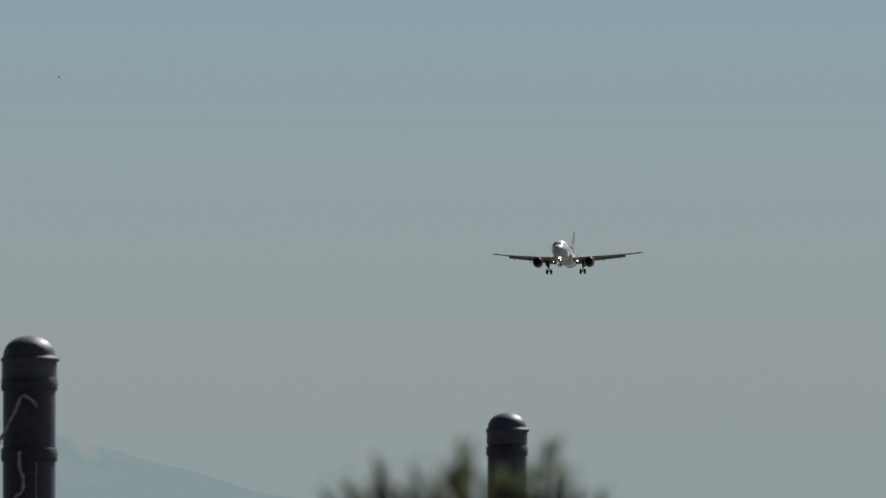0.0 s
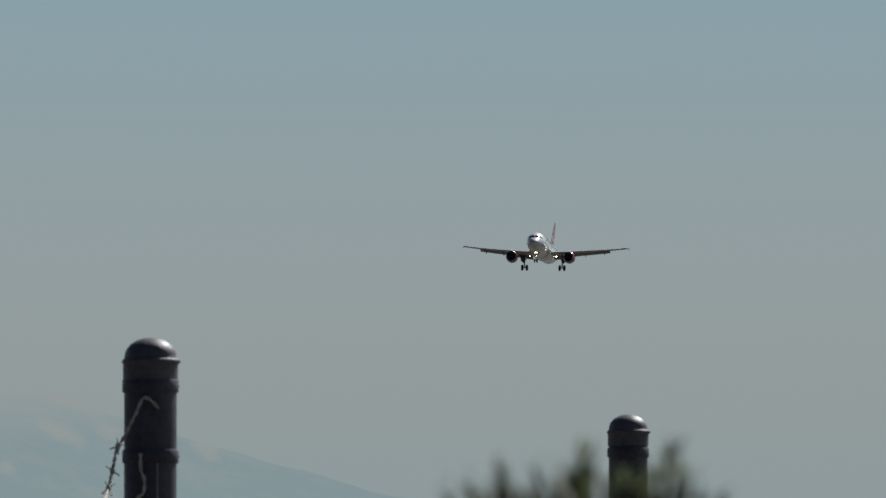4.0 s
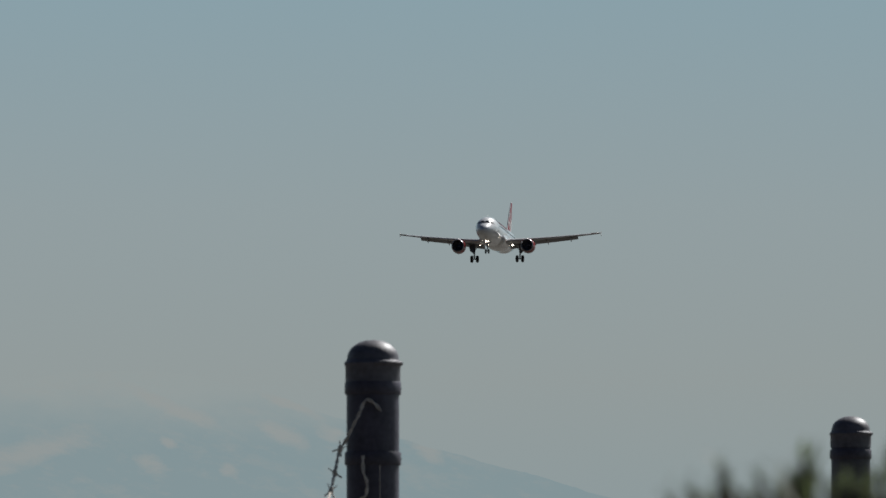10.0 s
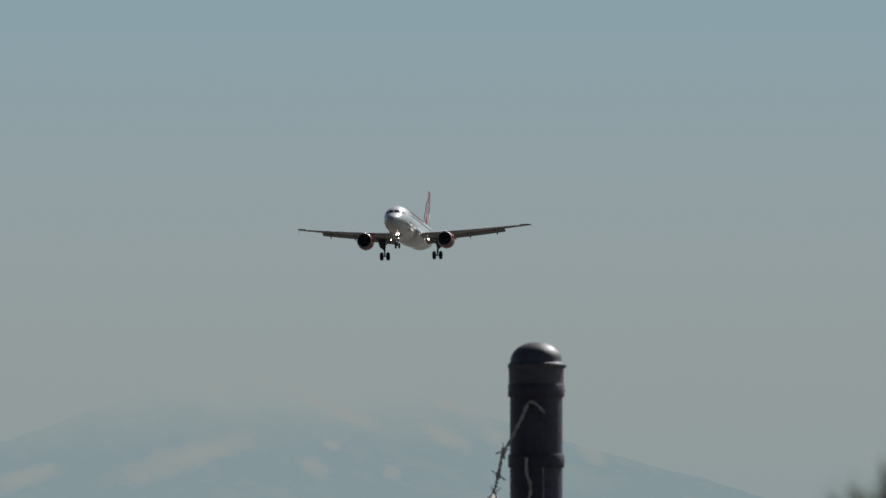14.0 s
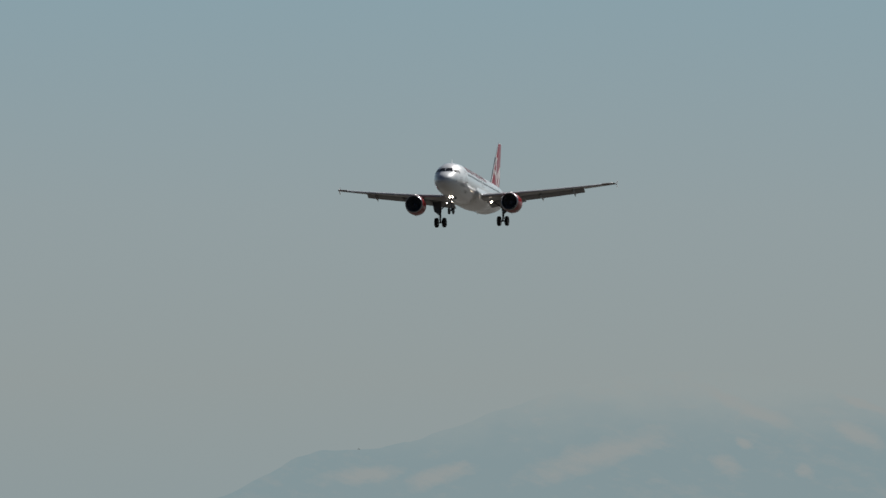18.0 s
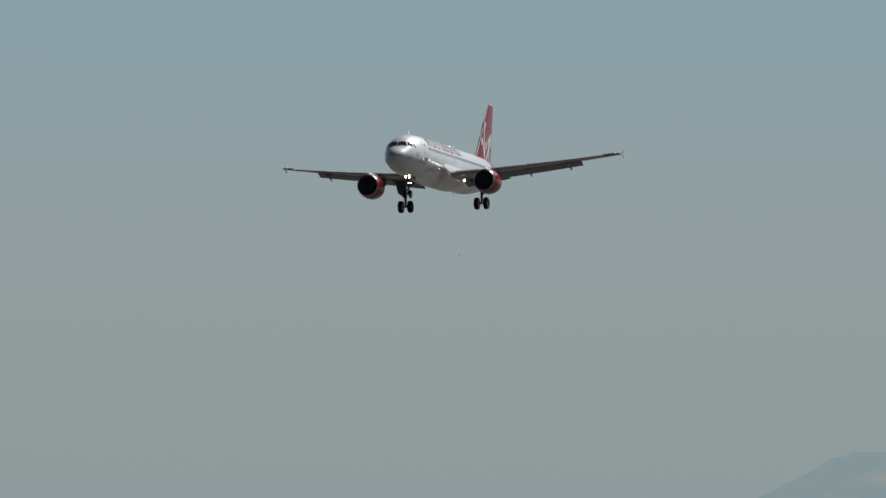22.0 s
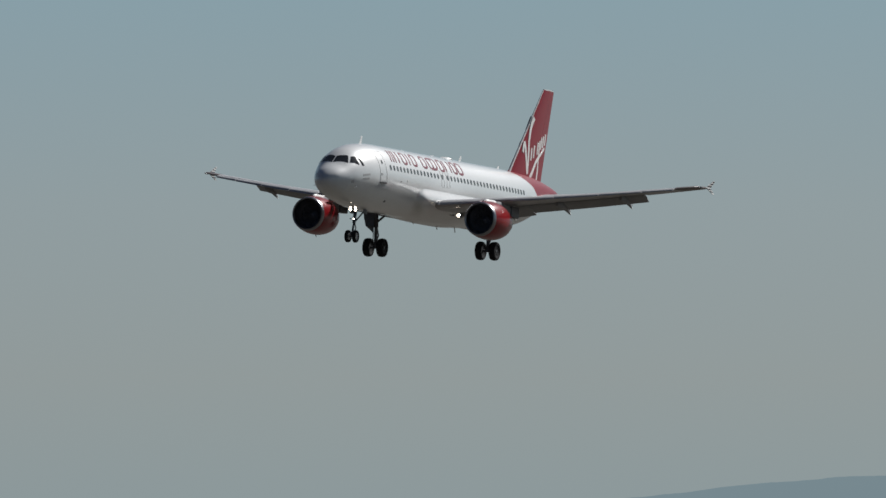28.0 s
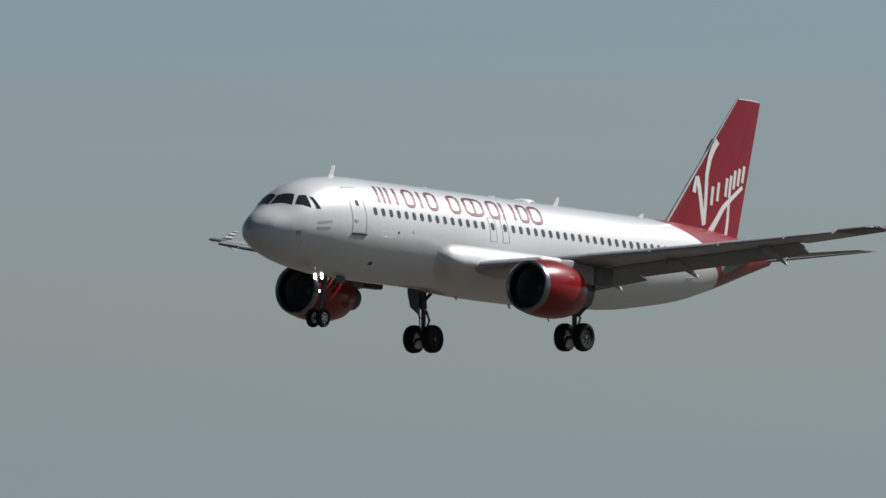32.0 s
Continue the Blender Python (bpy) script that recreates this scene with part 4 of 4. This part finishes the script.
def build_fence():
    build_post(-0.1142, 13.69, 2.2604, ((-0.036, 0.0145), (-0.117, 0.015)))
    build_post(0.5860, 18.48, 2.3650, ((-0.0395, 0.0145),))
    # barbed wire that hangs from the nearer post; offsets from its axis at the flange
    ox, oy, oz = -0.1142, 13.69, 2.2604
    k = 0.000648
    def strand(points):
        return [(ox + dx * k, oy - dy, oz - dz * k) for dx, dz, dy in points]
    wire = new("barbed_wire")
    lines = ([(15, 86, 0.0335), (2, 72, 0.0335), (-12, 67, 0.0345), (-24, 92, 0.038), (-38, 120, 0.038), (-48, 140, 0.036), (-58, 155, 0.034), (-64, 185, 0.05), (-69, 215, 0.09), (-77, 250, 0.15), (-102, 330, 0.3)],
             [(-17, 165, 0.034), (-16, 195, 0.036), (-10, 212, 0.037), (-12, 235, 0.037), (-24, 246, 0.036), (-40, 275, 0.03), (-60, 330, 0.02)])
    for ln in lines:
        part("strand", twisted(strand(ln), 0.0011, 42), WIRE, wire, "twisted weathered wire strand")
    for dx, dz, dy, tw in ((-57, 153, 0.036, 20), (-66, 198, 0.07, 70), (-72, 232, 0.12, 40), (-89, 290, 0.22, 10)):
        p = Vector(strand([(dx, dz, dy)])[0])
        geos = []
        for a in (tw, tw + 75):
            d = Vector((math.cos(radians(a)), 0.25, math.sin(radians(a)))) * 0.0095
            geos.append(tube(p - d, p + d, 0.0011, 0.0005, 6))
        geos.append(moved(lathe([(-0.004, 0.002), (0, 0.0032), (0.004, 0.002)], 8, "z"), Matrix.Translation(p)))
        part("barb", join(*geos), WIRE, wire)
    tagged(wire, "weathered barbed wire hanging from a steel post", "barbed wire")


# ---- the shrub ----


def build_shrub():
    rng = random.Random(7)
    shrub = new("shrub")
    far = 1.75
    mid_x = far * math.tan(radians(1.6))
    shrub.location = (0.0, far, 0)
    # shoots: degrees to the right and up at which the tips stand from the lens
    tips = []
    for turn, up, dense in ((0.95, 1.92, 9), (1.04, 1.955, 10), (1.12, 1.93, 8), (1.18, 2.05, 16), (1.23, 1.97, 12), (1.37, 2.02, 14), (1.44, 1.96, 10), (1.52, 2.03, 12), (1.575, 2.085, 18), (1.63, 2.04, 14),
                            (1.70, 1.96, 10), (1.78, 1.99, 10), (1.86, 2.0, 10), (1.93, 2.06, 12), (2.0, 2.135, 16), (2.05, 2.04, 10), (2.11, 1.98, 10), (2.19, 1.95, 9), (2.27, 1.92, 8)):
        tips.append((far * math.tan(radians(turn)), rng.uniform(-0.02, 0.02), EYE + far * math.tan(radians(up - 0.008)), dense))
    for k in range(24):
        turn = rng.uniform(0.98, 2.24)
        tips.append((far * math.tan(radians(turn)), rng.uniform(-0.03, 0.03), EYE + far * math.tan(radians(1.945 - 0.10 * ((turn - 1.6) / 0.6) ** 2 + rng.uniform(-0.06, 0.03))), 9))
    for k in range(60):
        a, d = rng.uniform(0, 2 * math.pi), rng.uniform(0.03, 0.45)
        tips.append((mid_x + d * math.cos(a), d * math.sin(a) * 0.4 + 0.2, 1.695 - 0.05 - 0.9 * d * rng.uniform(0.5, 1.2), 22))
    stems, leaves = [], []
    for x, y, z, dense in tips:
        base = (mid_x + rng.uniform(-0.05, 0.05), 0.1 + rng.uniform(-0.04, 0.04), 0.0)
        mid = (mid_x + (x - mid_x) * 0.8, 0.1 + (y - 0.1) * 0.8, z * 0.6)
        path = curve_tube([base, mid, (x + (mid_x - x) * 0.76, y, z - 0.1), (x + (mid_x - x) * 0.35, y, z - 0.03), (x, y, z)], 0, sub=5)
        rings = []
        for i, p in enumerate(path):
            r = 0.003 * (1 - i / len(path)) + 0.0004
            rings.append([p + Vector((r * math.cos(2 * math.pi * j / 5), r * math.sin(2 * math.pi * j / 5), 0)) for j in range(5)])
        stems.append(loft(rings))
        for k in range(int(dense * (2.5 if x < 1.72 * far / 57.3 else 1.9))):
            u = k / (dense * 2.5)
            h = z - 0.09 * u ** 1.4
            c = Vector((x + (mid_x - x) * (1 - math.exp(-(z - h) / 0.072)), y, h))
            a = k * 2.4 + rng.uniform(-0.3, 0.3)
            ln = rng.uniform(0.0038, 0.0072) * (0.5 + min(1, k / 9))
            d = Vector((math.cos(a) * 0.5 + max(-0.7, min(0.7, (x - mid_x) / 0.038)), math.sin(a) * 0.5, 0.85)).normalized() * ln
            w = Vector((-math.sin(a), math.cos(a), 0)) * ln * 0.12
            n = d.cross(w).normalized() * 0.0002
            m = c + d * 0.5
            leaves.append(([c - w * 0.3, c + w * 0.3, m + w, m - w, c + d, m + n], [(0, 1, 2, 5), (0, 5, 3), (5, 2, 4), (3, 5, 4)]))
    tagged(part("stem", join(*stems), TWIG, shrub, "thin brown stems"), kind="stuff")
    tagged(part("foliage", join(*leaves), LEAF, shrub, "narrow olive-green leaves in upright shoots"), kind="stuff")
    tagged(shrub, "tall olive-green shrub with upright narrow-leaved shoots", "shrub")


# ---- insects in the air ----


def build_insect(size):
    """A small fly, nose along x, with its wings spread."""
    fly = new("flying_insect")
    k = size
    part("body", lathe([(-0.5 * k, 0.02 * k), (-0.3 * k, 0.12 * k), (0.0, 0.13 * k), (0.2 * k, 0.16 * k), (0.38 * k, 0.10 * k), (0.5 * k, 0.02 * k)], 10), FEATHER, fly, "dark body")
    for g in (1, -1):
        v = [(0.15 * k, g * 0.1 * k, 0.08 * k), (0.2 * k, g * 0.6 * k, 0.2 * k), (0.0, g * 0.95 * k, 0.25 * k), (-0.25 * k, g * 0.8 * k, 0.22 * k), (-0.15 * k, g * 0.2 * k, 0.1 * k)]
        v += [(a, b, c + 0.02 * k) for a, b, c in v]
        part("wing", (v, [(0, 1, 2, 3, 4), (5, 6, 7, 8, 9), (0, 1, 6, 5), (1, 2, 7, 6), (2, 3, 8, 7), (3, 4, 9, 8), (4, 0, 5, 9)]), FEATHER, fly, "dark wing", smooth=False)
    tagged(fly, "small dark flying insect in mid-air", "insect", "insects in the air")
    return fly


def air(turn, tilt, far):
    """The point far metres out, degrees to the left and up."""
    return Vector((-far * math.sin(radians(turn)) * math.cos(radians(tilt)), far * math.cos(radians(turn)) * math.cos(radians(tilt)), EYE + far * math.sin(radians(tilt))))


# ---- ground and distance ----


def build_ground():
    n, verts, faces = 72, [(0, 0, 0)], []
    radii = (6, 20, 60, 200, 700, 2000, 4950)
    for r in radii:
        for j in range(n):
            a = 2 * math.pi * j / n
            verts.append((r * math.cos(a), r * math.sin(a), 0.0))
    for j in range(n):
        faces.append((0, 1 + j, 1 + (j + 1) % n))
        for i in range(len(radii) - 1):
            a, b = 1 + i * n + j, 1 + i * n + (j + 1) % n
            faces.append((a, b, b + n, a + n))
    ob = new("ground", mesh_of("ground", verts, faces, ground_material(), False))
    tagged(ob, "flat dry grass and bare dusty ground", "ground", kind="structure")


def ridge(name, outline, far, material, label, rough, depth=500.0):
    """A range of hills: outline of (degrees to the left, degrees up), far metres away, with relief towards the viewer."""
    cols, rows = 1300, 14
    a0, a1 = outline[0][0], outline[-1][0]
    verts, faces = [], []
    for i in range(cols + 1):
        a = a0 + (a1 - a0) * i / cols
        for j in range(len(outline) - 1):
            if outline[j][0] <= a <= outline[j + 1][0]:
                break
        u = (a - outline[j][0]) / (outline[j + 1][0] - outline[j][0])
        u = u * u * (3 - 2 * u) * 0.4 + u * 0.6
        e = outline[j][1] * (1 - u) + outline[j + 1][1] * u
        e += rough * noise.noise((a * 3.1, far * 0.01, 0)) + rough * 0.6 * noise.noise((a * 11.0, far * 0.01, 3)) + rough * 0.4 * noise.noise((a * 37.0, far * 0.01, 5))
        for k in range(rows + 1):
            v = k / rows
            d = far - depth * (1 - v) ** 1.2
            h = max(0.0, EYE + far * math.tan(radians(e))) * v ** 0.8 * (1 + 0.05 * (1 - v) * noise.noise((a * 4, v * 5, 1)))
            verts.append((-d * math.sin(radians(a)), d * math.cos(radians(a)), h if k else -1.0))
    w = rows + 1
    for i in range(cols):
        for k in range(rows):
            p = i * w + k
            faces.append((p, p + w, p + w + 1, p + 1))
    ob = new(name, mesh_of(name, verts, faces, material))
    tagged(ob, label, "mountain", kind="structure")


def build_distance():
    spot = lambda turn, up, w, h, lean: (-4550 * math.sin(radians(turn)), EYE + 4600 * math.tan(radians(up)), w, h, lean)
    blue = painted_haze("mountain_painted_haze", (0.226, 0.296, 0.315), (0.290, 0.332, 0.332), (0.303, 0.324, 0.318), 168, 202, 0.75,
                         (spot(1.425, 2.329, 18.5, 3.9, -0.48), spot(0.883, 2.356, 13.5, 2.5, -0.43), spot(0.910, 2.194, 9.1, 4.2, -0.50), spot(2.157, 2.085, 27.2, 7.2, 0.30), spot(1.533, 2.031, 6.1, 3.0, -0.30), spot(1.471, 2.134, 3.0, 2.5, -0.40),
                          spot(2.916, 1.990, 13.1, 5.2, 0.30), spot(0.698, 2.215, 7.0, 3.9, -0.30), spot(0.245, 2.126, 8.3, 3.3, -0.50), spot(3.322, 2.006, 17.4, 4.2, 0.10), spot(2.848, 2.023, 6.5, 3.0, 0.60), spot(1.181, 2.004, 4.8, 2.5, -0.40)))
    ridge("backdrop_mountain", [(-14, 0.3), (-6, 0.7), (-3, 1.3), (-1.5, 1.71), (-0.69, 1.905), (-0.2, 2.04), (0.18, 2.145), (0.34, 2.19), (0.62, 2.285), (1.05, 2.43), (1.48, 2.515), (1.92, 2.515), (2.2, 2.46), (2.4, 2.405), (2.6, 2.34), (2.87, 2.245), (3.05, 2.18), (3.23, 2.147), (3.47, 2.14), (3.6, 2.108), (3.74, 2.03), (3.95, 1.92), (4.3, 1.78), (5.0, 1.4), (6.5, 0.9), (8.0, 0.7)], 4600, blue, "distant blue mountain with pale bare slopes and painted haze", 0.008)
    hill = painted_haze("hill_painted_haze", (0.172, 0.236, 0.268), (0.186, 0.250, 0.278), (0.192, 0.252, 0.276), 100, 170, 0.3)
    ridge("backdrop_hill", [(5.0, 0.7), (7.5, 1.0), (9.0, 1.55), (9.75, 1.82), (10.0, 1.895), (10.2, 1.948), (10.35, 1.99), (10.47, 2.022), (10.64, 2.060), (10.78, 2.085), (11.14, 2.085), (11.22, 2.075), (11.28, 2.03), (11.38, 2.008), (11.76, 1.993), (12.03, 1.97), (12.3, 1.95), (12.54, 1.917), (12.75, 1.897), (13.2, 1.83), (14.5, 1.55), (17, 1.2), (24, 0.9), (34, 0.8)], 4300, hill, "distant blue-grey wooded hill with painted haze", 0.006)


# ---- the place ----
build_ground()
build_distance()
build_fence()
build_shrub()
jet = build_jet()


# insects: when and where each is seen (seconds, degrees left, degrees up, metres out), its size, its speed to the right and up
FLIES = [
    (0, 0.339, 3.906, 20, 0.0045, 1.6, 0.2),
    (2.5, -0.959, 2.157, 2.4, 0.0022, 0.5, 0.1),
    (3, 0.102, 3.12, 15, 0.003, 1.9, 0.25),
    (7, -1.067, 3.674, 18, 0.0026, -2.0, -0.27),
    (11, 0.678, 3.537, 18, 0.0026, -1.2, 0.1),
    (18, 3.31, 2.144, 18, 0.003, 1.4, -0.1),
    (19, 3.159, 3.894, 18, 0.003, -1.5, 0.2),
    (22, 5.39, 3.084, 18, 0.0028, 1.1, 0.15),
    (24, 6.513, 3.923, 18, 0.0028, -1.4, 0.2),
    (25, 9.389, 3.449, 18, 0.0035, 1.3, -0.1),
    (30, 20.502, 3.493, 18, 0.003, 1.6, 0.1),
]
insects = [build_insect(f[4]) for f in FLIES]


def motions():
    for fly, (t, turn, tilt, far, size, right, up) in zip(insects, FLIES):
        p, v = air(turn, tilt, far), Vector((right, 0.15 * right, up))
        walk(fly, [(k, Matrix.Translation(p + v * (k - t)) @ pose(0, 0, 0, 0, 0, 0 if right > 0 else 180)) for k in (0, 8, 16, 24, 32)])
    walk(jet, [
        (0, flight(97.89, 2677.32, 143.22, 8.21, 3.79, 0.32)), (1, flight(87.96, 2607.90, 139.48, 8.58, 4.07, -0.29)),
        (2, flight(78.13, 2538.43, 136.10, 8.46, 3.95, -0.55)), (2.5, flight(73.27, 2503.67, 134.71, 8.40, 3.88, -0.75)),
        (3, flight(68.32, 2468.90, 133.14, 8.34, 3.76, -1.15)), (3.5, flight(63.54, 2434.10, 131.58, 8.28, 3.72, -1.10)),
        (4, flight(58.82, 2399.29, 129.80, 8.23, 3.70, -1.10)), (5, flight(49.47, 2329.63, 126.25, 8.11, 3.58, -1.20)),
        (5.5, flight(44.86, 2294.77, 124.48, 8.05, 3.51, -1.20)), (6, flight(40.26, 2259.91, 122.43, 7.99, 3.45, -0.22)), (7, flight(31.22, 2189.98, 118.75, 7.84, 4.03, 0.73)),
        (7.5, flight(26.72, 2154.98, 117.00, 7.77, 3.80, 0.65)), (8, flight(22.21, 2119.98, 115.63, 7.70, 3.60, 0.49)), (9, flight(13.09, 2049.95, 112.63, 7.94, 2.96, 0.20)),
        (10, flight(3.83, 1979.86, 109.57, 7.69, 2.93, 0.08)), (11, flight(-5.46, 1909.71, 106.23, 7.45, 2.90, -0.06)),
        (12, flight(-14.64, 1839.53, 102.52, 7.33, 3.08, -0.31)), (13, flight(-23.61, 1769.28, 98.79, 7.22, 3.26, -0.57)),
        (14, flight(-32.39, 1698.95, 95.39, 7.75, 3.56, 0.91)), (15, flight(-41.29, 1628.56, 92.39, 8.03, 4.00, 1.70)),
        (16, flight(-50.18, 1558.12, 89.85, 8.14, 3.63, 1.41)), (17, flight(-59.27, 1487.64, 87.38, 8.25, 3.25, 1.12)),
        (17.5, flight(-64.10, 1452.40, 86.13, 8.30, 3.06, 0.25)),
        (18, flight(-68.97, 1417.10, 84.12, 8.36, 2.87, 0.82)), (19, flight(-79.33, 1347.75, 80.75, 8.95, 3.36, 2.50)),
        (20, flight(-89.05, 1275.65, 77.20, 9.44, 3.30, 2.96)), (21, flight(-99.24, 1209.97, 73.95, 10.12, 2.54, 3.10)),
        (22, flight(-109.79, 1139.56, 70.39, 10.20, 1.69, 1.63)), (23, flight(-120.63, 1070.65, 66.55, 9.51, 1.18, 0.78)),
        (24, flight(-131.71, 1002.05, 62.43, 9.37, 0.79, 0.90)), (24.5, flight(-137.17, 966.10, 60.15, 9.40, 0.49, 0.36)),
        (25, flight(-142.98, 932.33, 58.00, 9.25, 0.31, -0.46)), (25.5, flight(-148.44, 896.31, 55.69, 9.35, 0.30, -1.20)),
        (26.5, flight(-159.60, 825.40, 50.95, 9.30, 0.62, -1.85)), (27.5, flight(-170.72, 754.49, 46.11, 9.20, 0.95, -2.40)),
        (28, flight(-176.34, 718.78, 43.77, 9.01, 0.95, -2.85)), (28.5, flight(-182.08, 683.50, 41.32, 8.76, 1.00, -2.43)),
        (29, flight(-187.64, 647.59, 38.85, 8.58, 1.21, -2.00)), (30, flight(-199.41, 577.12, 34.03, 8.57, 1.83, -0.87)),
        (31, flight(-211.54, 506.93, 29.19, 8.39, 1.75, -0.34)), (32, flight(-222.94, 434.51, 24.23, 8.16, 1.97, -0.82)),
    ])


motions()
